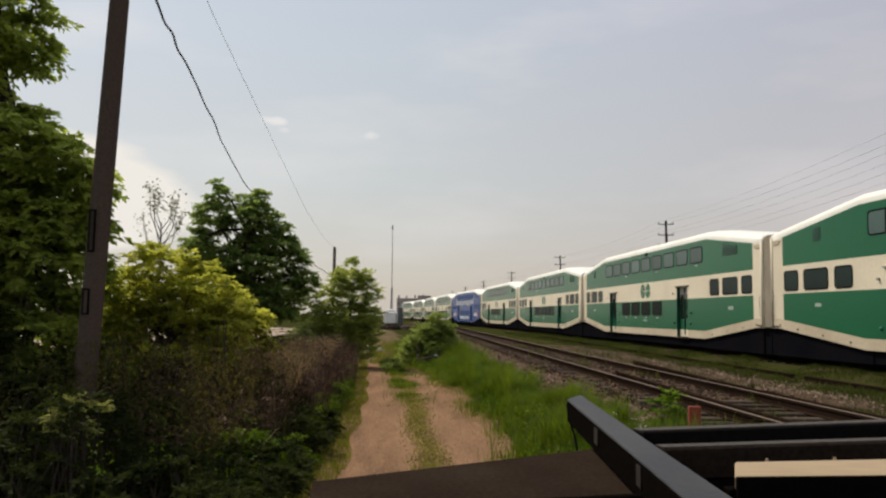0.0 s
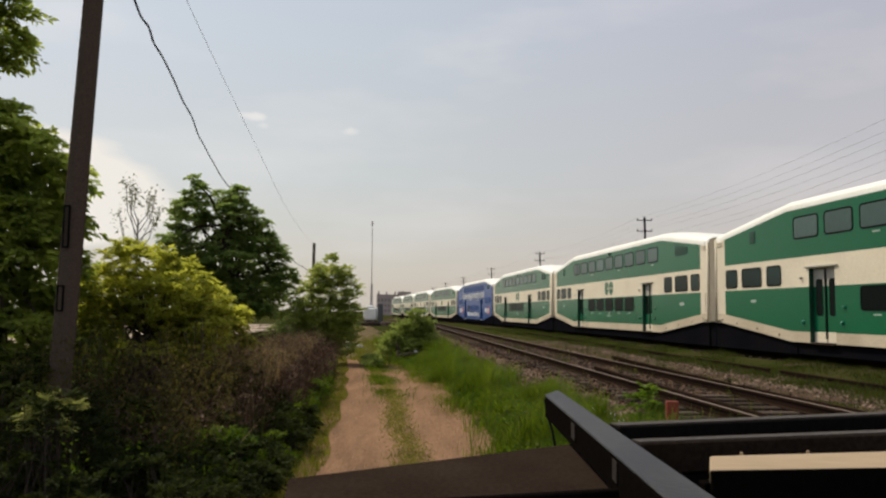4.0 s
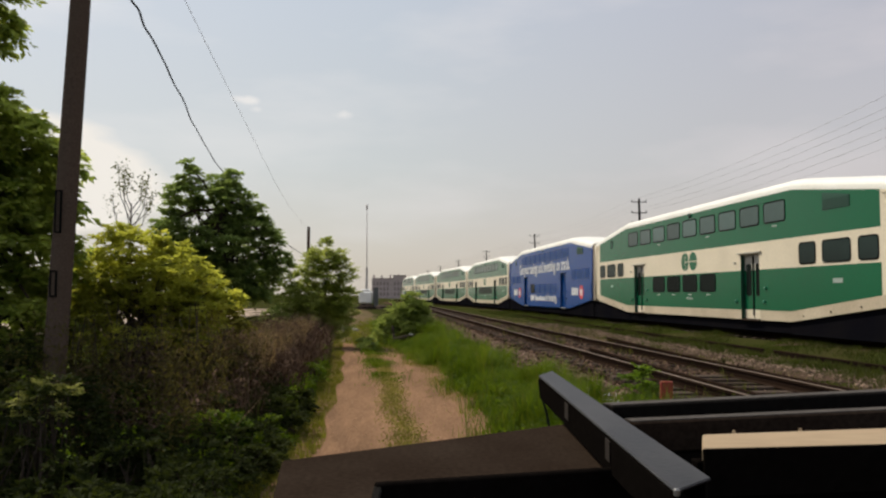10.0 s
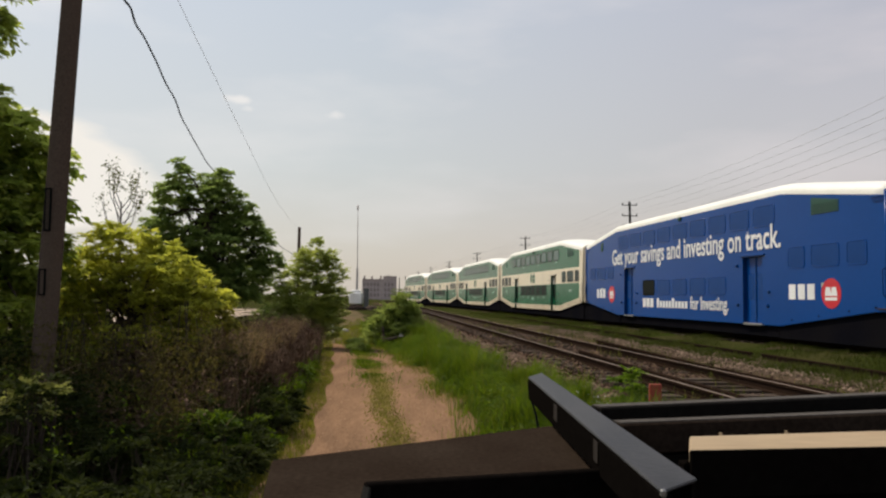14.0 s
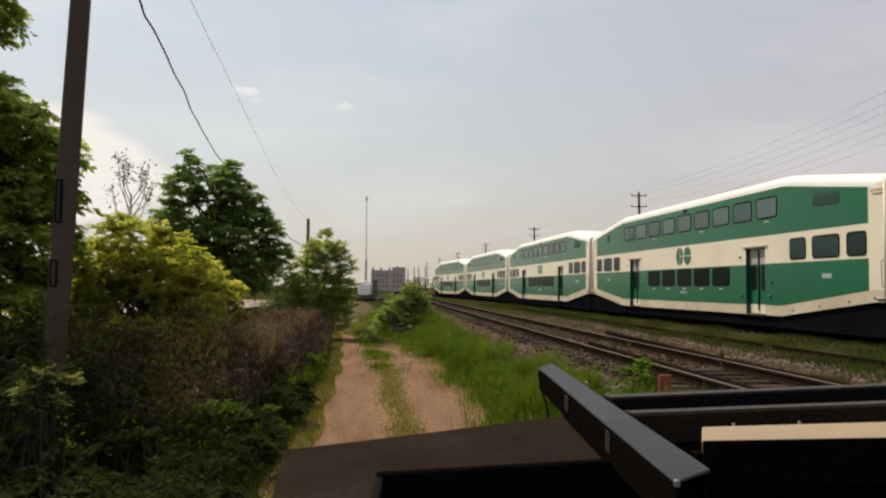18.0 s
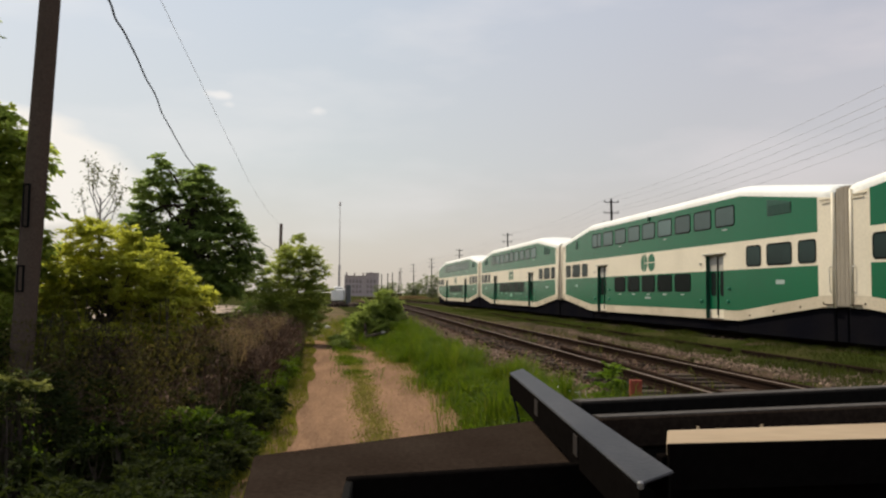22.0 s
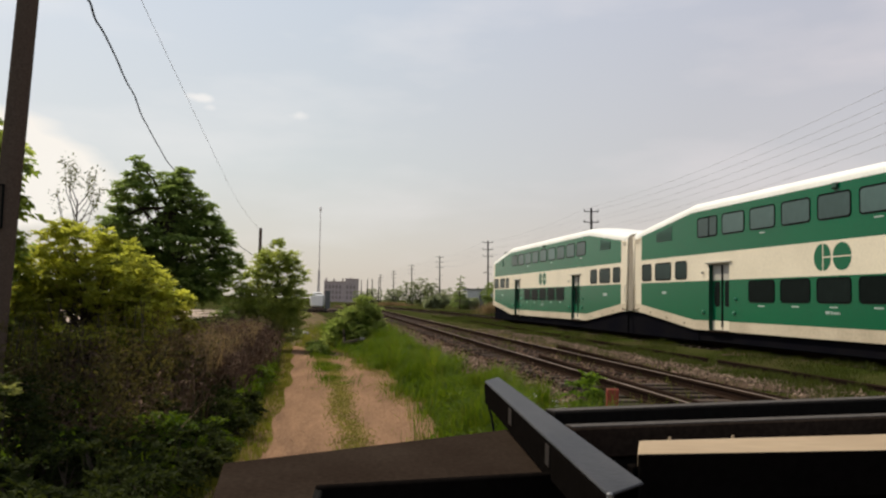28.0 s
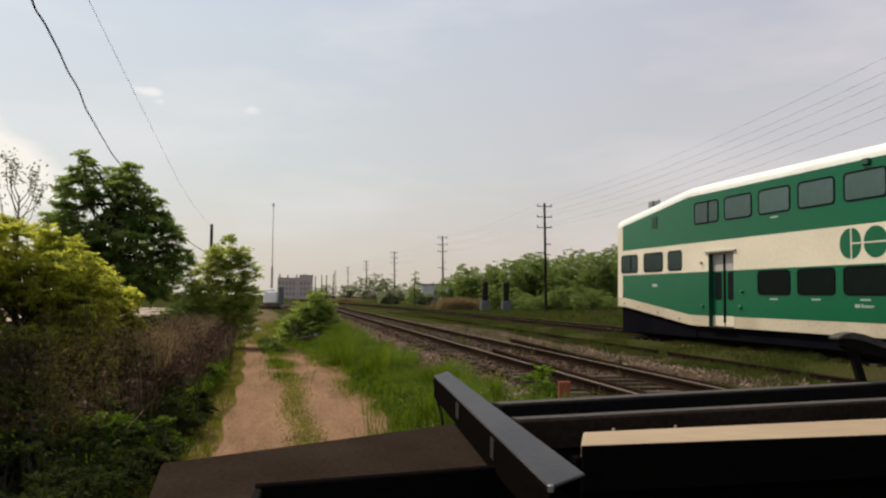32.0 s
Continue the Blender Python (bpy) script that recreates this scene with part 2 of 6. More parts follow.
# upper panes: the teal base stands in for reflected sky
GLASS = principled("sky_toned_coach_glass", (0.075, 0.118, 0.112), 0.12, vary=0.1, scale=0.6, second=(0.05, 0.08, 0.077), amount=0.8, coarse=0.3, obj=0.35, spec=0.12)
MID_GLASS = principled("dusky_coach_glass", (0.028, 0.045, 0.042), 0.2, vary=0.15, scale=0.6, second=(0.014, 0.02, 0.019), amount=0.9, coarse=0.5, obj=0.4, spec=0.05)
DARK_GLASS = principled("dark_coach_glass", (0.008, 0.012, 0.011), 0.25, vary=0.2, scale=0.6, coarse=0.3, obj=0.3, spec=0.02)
LAMP_GREEN = principled("green_lamp_housing", (0.025, 0.2, 0.12), 0.4, vary=0.1)
LOUVRE_GREEN = principled("dark_green_louvre", (0.006, 0.06, 0.034), 0.5, vary=0.2, scale=5)
STEEL = principled("steel", (0.28, 0.27, 0.26), 0.45, metal=0.8, vary=0.15)
WHITE_INK = principled("white_vinyl", (0.8, 0.8, 0.8), 0.4, vary=0.03)
STEEL_MARK = principled("faded_marking", (0.35, 0.42, 0.38), 0.5, vary=0.1)
RED_INK = principled("red_vinyl", (0.55, 0.015, 0.025), 0.4, vary=0.05)
RAIL_TOP = principled("worn_rail_steel", (0.15, 0.11, 0.085), 0.6, vary=0.25, scale=10, spec=0.06)
RUST = principled("rusty_rail", (0.024, 0.015, 0.011), 0.9, vary=0.3, scale=10, second=(0.013, 0.0085, 0.0065), bump=0.3, spec=0.0)
TIE = principled("weathered_tie_timber", (0.066, 0.05, 0.041), 0.9, vary=0.4, scale=8, second=(0.03, 0.022, 0.017), bump=0.5, obj=0.5, spec=0.0)
STONE = principled("ballast_stone", (0.105, 0.068, 0.049), 0.95, vary=0.2, scale=12, island=0.8, second=(0.045, 0.029, 0.021), coarse=0.9, spec=0.0)
PEBBLE = principled("dirt_pebble", (0.3, 0.19, 0.12), 0.95, vary=0.2, scale=12, island=0.5, spec=0.0)
PALE_STONE = principled("pale_stone", (0.165, 0.119, 0.09), 0.95, vary=0.2, scale=12, island=0.75, spec=0.0)
WOOD_POLE = principled("weathered_pole_wood", (0.1, 0.073, 0.056), 0.9, vary=0.25, scale=9, second=(0.075, 0.055, 0.044), bump=0.5, bump_scale=30, spec=0.0)
DARK_POLE = principled("dark_creosoted_wood", (0.024, 0.02, 0.018), 0.9, vary=0.25, scale=4, spec=0.0)
BARK = principled("bark", (0.06, 0.046, 0.035), 0.95, vary=0.35, scale=9, bump=0.6, bump_scale=25, spec=0.1)
TWIG = principled("dead_brown_twigs", (0.15, 0.098, 0.068), 0.95, spec=0.0, vary=0.3, scale=3, second=(0.055, 0.036, 0.027), amount=0.85, coarse=1.6, island=0.6)
WIRE = principled("black_cable", (0.015, 0.015, 0.016), 0.95, vary=0.1, spec=0.0)
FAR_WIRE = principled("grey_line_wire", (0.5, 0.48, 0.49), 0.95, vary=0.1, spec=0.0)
# far building: windows and wall lightened to carry the distance haze
FAR_GLASS = principled("haze_paled_window", (0.27, 0.22, 0.215), 0.6, vary=0.1)
HAZE_WALL = principled("haze_paled_wall", (0.48, 0.39, 0.37), 0.9, vary=0.2, scale=0.3)
LEAF_DARK = leaf_material("dark_tree_leaves", (0.11, 0.155, 0.034), (0.4, 0.44, 0.11), 0.68, 0.45)
LEAF_DEEP = leaf_material("deep_green_tree_leaves", (0.085, 0.13, 0.038), (0.3, 0.355, 0.115), 0.66, 0.45)
# hedge leaves: the shade under the trees is put into this dark green
LEAF_SHADE = leaf_material("shade_toned_hedge_leaves", (0.011, 0.017, 0.0042), (0.042, 0.051, 0.012), 0.38, 0.8)
LEAF_OLIVE = leaf_material("olive_hedge_leaves", (0.08, 0.08, 0.018), (0.24, 0.225, 0.05), 0.5, 0.8)
LEAF_BROWN = leaf_material("browned_hedge_leaves", (0.034, 0.03, 0.009), (0.1, 0.085, 0.027), 0.45, 0.8)
LEAF_MID = leaf_material("mid_green_leaves", (0.11, 0.15, 0.034), (0.32, 0.365, 0.11), 0.55, 0.6)
LEAF_YELLOW = leaf_material("yellow_green_leaves", (0.18, 0.195, 0.036), (0.52, 0.515, 0.11), 0.66, 0.5)
LEAF_WOOD = leaf_material("far_wood_leaves", (0.1, 0.14, 0.04), (0.235, 0.28, 0.09), 0.5, 0.7)
LEAF_SPRIG = leaf_material("pale_sprig_leaves", (0.13, 0.14, 0.04), (0.26, 0.265, 0.085), 0.5, 0.6)
BARK_LEAF = leaf_material("bronzed_young_leaves", (0.06, 0.07, 0.022), (0.16, 0.16, 0.055), 0.4, 0.6)
LEAF_WEED = leaf_material("fresh_weed_leaves", (0.055, 0.1, 0.012), (0.16, 0.23, 0.035), 0.5, 0.6)
# farthest trees: aerial haze is mixed into the leaf colour
LEAF_HAZE = leaf_material("haze_paled_far_leaves", (0.17, 0.19, 0.11), (0.29, 0.31, 0.17), 0.45, 0.8)
LEAF_WILLOW = leaf_material("pale_willow_leaves", (0.17, 0.205, 0.055), (0.41, 0.435, 0.135), 0.68, 0.5)
GRASS = leaf_material("grass_blades", (0.03, 0.062, 0.006), (0.145, 0.19, 0.025), 0.45, 0.65)
GRASS_DULL = leaf_material("dull_weeds", (0.09, 0.1, 0.014), (0.2, 0.19, 0.04), 0.4, 0.7)
GRASS_DRY = leaf_material("dry_rut_grass", (0.13, 0.125, 0.03), (0.24, 0.215, 0.065), 0.45, 0.7)
GRASS_OLIVE = leaf_material("olive_track_grass", (0.02, 0.032, 0.0045), (0.078, 0.086, 0.019), 0.35, 0.7)
STRAW = leaf_material("dry_straw", (0.15, 0.105, 0.055), (0.24, 0.175, 0.09), 0.35, 0.7)
BEAM_STEEL = principled("dark_painted_beam", (0.0115, 0.0108, 0.0115), 0.42, vary=0.35, scale=7, second=(0.03, 0.027, 0.026), amount=0.8, coarse=6, bump=0.08, spec=0.16, stretch=(1.0, 0.3, 1.0))
FRAME_BLACK = principled("black_frame_paint", (0.009, 0.008, 0.007), 0.8, vary=0.3, scale=7, spec=0.02)
# pale grey; on the side rails it paints the light on their top edges
RAIL_GREY = principled("pale_top_grey", (0.068, 0.059, 0.052), 0.7, vary=0.35, scale=9, spec=0.06)
DECK = principled("dusty_dark_deck", (0.021, 0.0145, 0.0108), 0.95, vary=0.3, scale=10, spec=0.0, second=(0.031, 0.0225, 0.017), amount=0.8, coarse=2.5, bump=0.2)
PLANK = principled("bare_pine_board", (0.34, 0.255, 0.165), 0.7, vary=0.12, scale=5, second=(0.28, 0.2, 0.125), amount=0.8, coarse=3, spec=0.1, stretch=(0.3, 2.0, 1.0))
# steel for faces in shade: the shade is put into a blacker colour
WEB_BLACK = principled("shade_blackened_steel", (0.0055, 0.0045, 0.004), 0.9, vary=0.3, scale=7, spec=0.0)
PLANK_EDGE = principled("pale_patch_brown", (0.03, 0.024, 0.021), 0.7, vary=0.3, scale=20, spec=0.1)
# mast grey, lightened to imitate haze
MAST_GREY = principled("haze_paled_mast", (0.5, 0.45, 0.43), 0.7, vary=0.15, scale=3)
TANK_WHITE = principled("white_tank_paint", (0.85, 0.83, 0.79), 0.5, vary=0.08)
CABINET = principled("grey_cabinet_paint", (0.085, 0.088, 0.088), 0.6, vary=0.15)
RED_PAINT = principled("faded_red_paint", (0.26, 0.04, 0.02), 0.7, vary=0.2, scale=9)
ROCK = principled("pale_rock", (0.4, 0.36, 0.31), 0.9, vary=0.25, scale=5, bump=0.4, spec=0.1)
SHED_WALL = principled("pale_shed_cladding", (0.5, 0.5, 0.48), 0.7, vary=0.1)


# ---- building helpers ----
def part(name, bm, material, parent, label=""):
    """Links a bmesh as one mesh object under a thing or a part."""
    me = bpy.data.meshes.new(name)
    bm.normal_update()
    bm.to_mesh(me)
    bm.free()
    for m in (material if isinstance(material, (list, tuple)) else [material]):
        me.materials.append(m)
    ob = new(name, me)
    ob.parent = parent
    return tagged(ob, label)


def share(name, me, parent, m, label=""):
    """A further part on an existing mesh."""
    ob = new(name, me)
    ob.parent = parent
    ob.matrix_basis = m
    return tagged(ob, label)


def thing(name, label, category, group="", kind="", m=None):
    ob = new(name)
    if m is not None:
        ob.matrix_basis = m
    return tagged(ob, label, category, group, kind)


def box(bm, x0, x1, y0, y1, z0, z1, bevel=0.0, mat=0):
    r = bmesh.ops.create_cube(bm, size=1, matrix=Matrix.LocRotScale(((x0 + x1) / 2, (y0 + y1) / 2, (z0 + z1) / 2), None, (x1 - x0, y1 - y0, z1 - z0)))
    faces = {f for v in r["verts"] for f in v.link_faces}
    if bevel:
        edges = {e for v in r["verts"] for e in v.link_edges}
        out = bmesh.ops.bevel(bm, geom=list(edges), offset=bevel, segments=1, affect="EDGES", profile=0.5)
        faces |= set(out["faces"])
    for f in faces:
        if f.is_valid:
            f.material_index = mat
    return bm


def rod(bm, a, b, r0, r1=None, sides=8, mat=0):
    """A tapered rod from a to b."""
    a, b = Vector(a), Vector(b)
    d = b - a
    m = Matrix.Translation((a + b) / 2) @ d.to_track_quat("Z", "Y").to_matrix().to_4x4()
    r = bmesh.ops.create_cone(bm, cap_ends=True, segments=sides, radius1=r0, radius2=r0 if r1 is None else r1, depth=d.length, matrix=m)
    for f in {f for v in r["verts"] for f in v.link_faces}:
        f.material_index = mat
        f.smooth = sides > 6 and len(f.verts) == 4
    return bm


def tube(points, radius, sides=5):
    """Mesh data of a tube along points."""
    bm = bmesh.new()
    rings = []
    for i, p in enumerate(points):
        p = Vector(p)
        d = Vector(points[min(i + 1, len(points) - 1)]) - Vector(points[max(i - 1, 0)])
        q = d.to_track_quat("Z", "Y")
        rings.append([bm.verts.new(p + q @ Vector((radius * math.cos(6.283 * k / sides), radius * math.sin(6.283 * k / sides), 0))) for k in range(sides)])
    for a, b in zip(rings, rings[1:]):
        for k in range(sides):
            bm.faces.new((a[k], a[(k + 1) % sides], b[(k + 1) % sides], b[k])).smooth = True
    return bm


def soup(name, verts, faces_per, material, parent=None, label="", corners=4):
    """One mesh of many equal small polygons; verts is (n * corners, 3)."""
    verts = np.asarray(verts, np.float32).reshape(-1, 3)
    idx = np.asarray(faces_per, np.int32)
    me = bpy.data.meshes.new(name)
    me.vertices.add(len(verts))
    me.vertices.foreach_set("co", verts.ravel())
    me.loops.add(idx.size)
    me.loops.foreach_set("vertex_index", idx.ravel())
    me.polygons.add(len(idx))
    me.polygons.foreach_set("loop_start", np.arange(len(idx), dtype=np.int32) * idx.shape[1])
    me.polygons.foreach_set("loop_total", np.full(len(idx), idx.shape[1], np.int32))
    me.update(calc_edges=True)
    me.materials.append(material)
    ob = new(name, me)
    ob.parent = parent
    return tagged(ob, label)


def leaves(name, centres, size, material, parent=None, label="", rng=None, droop=0.35, slim=0.55):
    """Pointed, folded leaves at the centres: two quads each."""
    n = len(centres)
    a = rng.normal(size=(n, 3))
    a[:, 2] = a[:, 2] * 0.6 - droop
    a /= np.linalg.norm(a, axis=1)[:, None]
    up = rng.normal(size=(n, 3)) * 0.6 + (0, 0, 1)
    s = np.cross(a, up)
    s /= np.linalg.norm(s, axis=1)[:, None] + 1e-9
    nrm = np.cross(s, a)
    ln = (size * rng.uniform(0.6, 1.3, n))[:, None]
    c = np.asarray(centres)
    base, tip = c - a * ln * 0.5, c + a * ln * 0.5
    fold = nrm * ln * 0.12 * min(1.0, slim / 0.4)
    left = c + s * ln * slim * 0.5 + fold
    right = c - s * ln * slim * 0.5 + fold
    verts = np.stack([base, left, tip, right], 1)
    k = np.arange(n)[:, None] * 4
    tris = np.concatenate([k + (0, 2, 1), k + (0, 3, 2)])
    return soup(name, verts, tris, material, parent, label)


def sprays(name, tips, outward, reach, fronds, pairs, size, material, parent, rng, droop=0.35, slim=0.42, rise=0.1, label=""):
    """Sprigs at the tips: fronds that spread and droop, each set with pointed, folded leaflets on both sides."""
    n = len(tips)
    az = rng.uniform(0, 6.283, (n, fronds))
    d = np.stack([np.cos(az), np.sin(az), rng.normal(rise, 0.3, (n, fronds))], -1) + 0.55 * outward[:, None]
    d /= np.linalg.norm(d, axis=-1)[..., None]
    ln = reach * rng.uniform(0.55, 1.25, (n, fronds))
    u = (np.arange(pairs) + rng.uniform(0.3, 1.0, (n, fronds, pairs))) / pairs
    along = u * ln[..., None]
    down = np.array((0, 0, -1.0))
    c = tips[:, None, None] + d[:, :, None] * along[..., None] + down * (droop * u * along)[..., None]
    side = np.cross(d, (0, 0, 1.0))
    side /= np.linalg.norm(side, axis=-1)[..., None] + 1e-9
    sets = []
    for sg in (-1, 1):
        a = d[:, :, None] * 0.7 + sg * side[:, :, None] * rng.uniform(0.3, 1.0, u.shape)[..., None] + down * (droop * 0.9 * u + rng.normal(0, 0.2, u.shape))[..., None]
        a = (a / np.linalg.norm(a, axis=-1)[..., None]).reshape(-1, 3)
        sets.append((c.reshape(-1, 3) + a * size * 0.45 + rng.normal(0, size * 0.12, (a.shape[0], 3)), a))
    c, a = np.concatenate([q[0] for q in sets]), np.concatenate([q[1] for q in sets])
    m = len(c)
    s = np.cross(a, rng.normal(size=(m, 3)) * 0.7 + (0, 0, 1))
    s /= np.linalg.norm(s, axis=1)[:, None] + 1e-9
    size_of = (size * rng.uniform(0.65, 1.25, m))[:, None]
    fold = np.cross(s, a) * size_of * 0.1
    verts = np.stack([c - a * size_of * 0.5, c + s * size_of * slim * 0.5 + fold, c + a * size_of * 0.5 - fold * 0.6, c - s * size_of * slim * 0.5 + fold], 1)
    k = np.arange(m)[:, None] * 4
    return soup(name, verts, np.concatenate([k + (0, 2, 1), k + (0, 3, 2)]), material, parent, label)


def blades(name, xy, z, height, width, material, rng, parent=None, label="", lean=0.35):
    """Grass blades: bent, tapering strips."""
    n = len(xy)
    h = (height * rng.uniform(0.5, 1.25, n))
    ang = rng.uniform(0, 6.283, n)
    d = np.stack([np.cos(ang), np.sin(ang), 0 * ang], 1)
    s = np.stack([-np.sin(ang), np.cos(ang), 0 * ang], 1) * (width * rng.uniform(0.6, 1.3, n))[:, None]
    b = np.column_stack([xy, z])
    bend = (rng.uniform(0.1, 1.0, n) * lean)[:, None]
    m = b + d * bend * h[:, None] * 0.4 + np.stack([0 * h, 0 * h, h * 0.6], 1)
    t = b + d * bend * h[:, None] * 1.3 + np.stack([0 * h, 0 * h, h], 1)
    verts = np.stack([b - s, b + s, m + s * 0.8, m - s * 0.8, t], 1)
    k = np.arange(n)[:, None] * 5
    tris = np.concatenate([k + (0, 1, 2), k + (0, 2, 3), k + (3, 2, 4)])
    return soup(name, verts, tris, material, parent, label)


# ---- the lie of the land ----
RAIL_Z = 0.6
GAUGE = 1.5


def main_x(y):
    """Centre line of the near track."""
    y = np.asarray(y, float)
    return 5.39 - 0.0522 * y - np.where(y > 85, (y - 85) ** 2 * 0.0003, 0)


PITCH = 25.91


def _side_line():
    """Points of the line along which the coaches' near sides run, every metre, with heading."""
    ss = np.arange(-420, 421)
    k = 0.117 / 100 + 0.378 * np.clip(ss, -85, 12) / 1e4
    k = np.where(ss < -85, np.interp(ss, (-420, -240, -205, -175, -150, -130, -108, -85), (0, 0, -0.00125, -0.00125, -0.00061, 0.00093, 0.00118, -0.00204)), k)
    th = radians(-84.884) + np.concatenate([[0], np.cumsum((k[1:] + k[:-1]) / 2)])
    th -= th[420] - radians(-84.884)
    x = np.concatenate([[0], np.cumsum(np.cos((th[1:] + th[:-1]) / 2))])
    y = np.concatenate([[0], np.cumsum(np.sin((th[1:] + th[:-1]) / 2))])
    x, y = x - x[420] + 12.162, y - y[420] + 21.012
    # the near stretch bears a little towards the road
    f = np.clip((ss + 110) / 60, 0, 1)
    u = np.clip(ss, -110, 60) / 20
    lat = (-0.099 + 0.106 * u + 0.018 * u * u) * f * f * (3 - 2 * f)
    x, y = x - np.sin(th) * lat, y + np.cos(th) * lat
    return ss, x, y, th + np.gradient(lat)


SS, SX, SY, STH = _side_line()


def on_line(s, off=1.485):
    """A place on the far track's centre line and its heading."""
    x, y, th = np.interp(s, SS, SX), np.interp(s, SS, SY), np.interp(s, SS, STH)
    return x - math.sin(th) * off, y + math.cos(th) * off, th


FAR_X = SX - np.sin(STH) * 1.485
FAR_Y = SY + np.cos(STH) * 1.485


def far_x(y):
    """Centre line of the train's track as x over y."""
    return np.interp(y, FAR_Y[::-1], FAR_X[::-1])


def smooth(a, b, x):
    t = np.clip((np.asarray(x, float) - a) / (b - a), 0, 1)
    return t * t * (3 - 2 * t)


def road_x(y):
    """Middle of the dirt road."""
    return np.interp(y, [-30, 0, 10, 18.5, 27, 60, 120], [0.6, 0.15, -0.17, -0.7, -1.5, -5.2, -11])


def land(x, y):
    """Height of the ground."""
    x, y = np.asarray(x, float), np.asarray(y, float)
    d = x - main_x(y)
    z = 0.27 * smooth(-3.4, -1.7, d) + 0.04 * smooth(-2.0, -1.35, d)
    z = z - 0.08 * smooth(1.5, 3.0, d)
    f = x - far_x(y)
    z = z + 0.13 * (smooth(-3.0, -1.5, f) - smooth(1.5, 3.2, f))
    z = z + 0.15 * smooth(-3, -9, x - road_x(y)) * (x < main_x(y))
    z = z + 0.22 * (smooth(1.1, 1.9, x - road_x(y)) - smooth(-2.9, -2.0, d)) * (d < -1.5) * (x - road_x(y) > 1) * (1 - smooth(40, 60, y)) * smooth(0, 5, y)
    z = z + 0.02 * np.sin(x * 1.7 + 0.6 * y) * np.cos(y * 0.9) * (np.abs(d) > 2.5)
    return z

# ---- ground, road, lots ----
GROUND = principled("grassy_soil", (0.027, 0.036, 0.007), 0.95, vary=0.35, scale=2.5, second=(0.05, 0.042, 0.02), amount=0.8, coarse=0.35, bump=0.6, bump_scale=14, spec=0.0)
DIRT = principled("pinkish_packed_dirt", (0.222, 0.132, 0.08), 0.95, vary=0.2, scale=5, second=(0.145, 0.088, 0.054), amount=0.85, coarse=2.4, bump=0.12, bump_scale=30, spec=0.0, stretch=(1.0, 0.16, 1.0))
YARD = principled("trodden_yard_earth", (0.135, 0.094, 0.06), 0.95, vary=0.35, scale=2, second=(0.07, 0.07, 0.03), amount=0.8, coarse=0.5, bump=0.4, spec=0.0)
BALLAST = principled("packed_ballast", (0.08, 0.054, 0.039), 0.95, vary=0.45, scale=5, second=(0.05, 0.038, 0.025), amount=0.8, coarse=0.6, bump=1.0, bump_scale=18, spec=0.0)
GRAVEL = principled("pale_gravel", (0.36, 0.28, 0.225), 0.95, vary=0.15, scale=2, spec=0.05)


def sheet(name, xs, ys, height, material, label, category, kind="structure"):
    gx, gy = np.meshgrid(xs, ys)
    verts = np.stack([gx, gy, height(gx, gy)], -1).reshape(-1, 3)
    w = len(xs)
    i = (np.arange(len(ys) - 1)[:, None] * w + np.arange(w - 1)).ravel()
    ob = soup(name, verts, np.stack([i, i + 1, i + 1 + w, i + w], 1), material)
    ob.data.polygons.foreach_set("use_smooth", np.ones(len(ob.data.polygons), bool))
    return tagged(ob, label, category, "", kind)


def spread(*spans):
    return np.unique(np.concatenate([np.arange(a, b, s) for a, b, s in spans] + [[spans[-1][1]]]))


sheet("ground", spread((-3000, -200, 400), (-200, -20, 12), (-20, 30, 0.5), (30, 200, 8), (200, 3000, 400)),
      spread((-3000, -200, 400), (-200, -20, 20), (-20, 80, 1.0), (80, 260, 4), (260, 3200, 300)), lambda x, y: land(x, y) - 0.07 * ((np.abs(x - road_x(y)) < 1.15) & (y < 74) | (np.abs(x - main_x(y)) < 2.1) | (np.abs(x - far_x(y)) < 0.9)), GROUND,
      "flat grassy railway land with patches of bare soil", "ground")


def ribbon(name, centre, half, ys, lift, material, label, category, rng, wobble=0.12, cols=9):
    """A strip of surface that follows a centre line, with uneven edges."""
    verts, n = [], cols
    for y in ys:
        l, r = half * (1 + wobble * rng.normal()), half * (1 + wobble * rng.normal())
        x = centre(y) + np.linspace(-l, r, n)
        verts.append(np.stack([x, np.full(n, y), land(x, y) + lift], 1))
    i = (np.arange(len(ys) - 1)[:, None] * n + np.arange(n - 1)).ravel()
    ob = soup(name, np.concatenate(verts), np.stack([i, i + 1, i + 1 + n, i + n], 1), material)
    ob.data.polygons.foreach_set("use_smooth", np.ones(len(ob.data.polygons), bool))
    return tagged(ob, label, category, "", "structure")


R = np.random.default_rng(5)
ribbon("road", road_x, 1.32, np.arange(-12, 75, 0.5), 0.012, DIRT, "dirt track of pinkish earth with two wheel ruts", "dirt road", R, 0.02)
ribbon("yard_ground", lambda y: road_x(y) - 0.4, 2.7, np.arange(31, 112, 1.5), 0.02, YARD, "trodden brown ground at the road's end", "yard", R, 0.12)
ribbon("ballast_near", main_x, 2.45, np.arange(-25, 170, 0.8), 0.04, BALLAST, "brown stone ballast under the near track", "ballast", R, 0.05, 17)
ribbon("ballast_far", far_x, 1.3, np.arange(-25, 170, 0.8), 0.012, BALLAST, "ballast grown over with grass under the far track", "ballast", R, 0.3)
ribbon("ballast_between", lambda y: main_x(y) + 3.7, 1.15, np.arange(4, 46, 0.8), 0.012, BALLAST, "strip of pale stones between the two tracks", "ballast", R, 0.45)
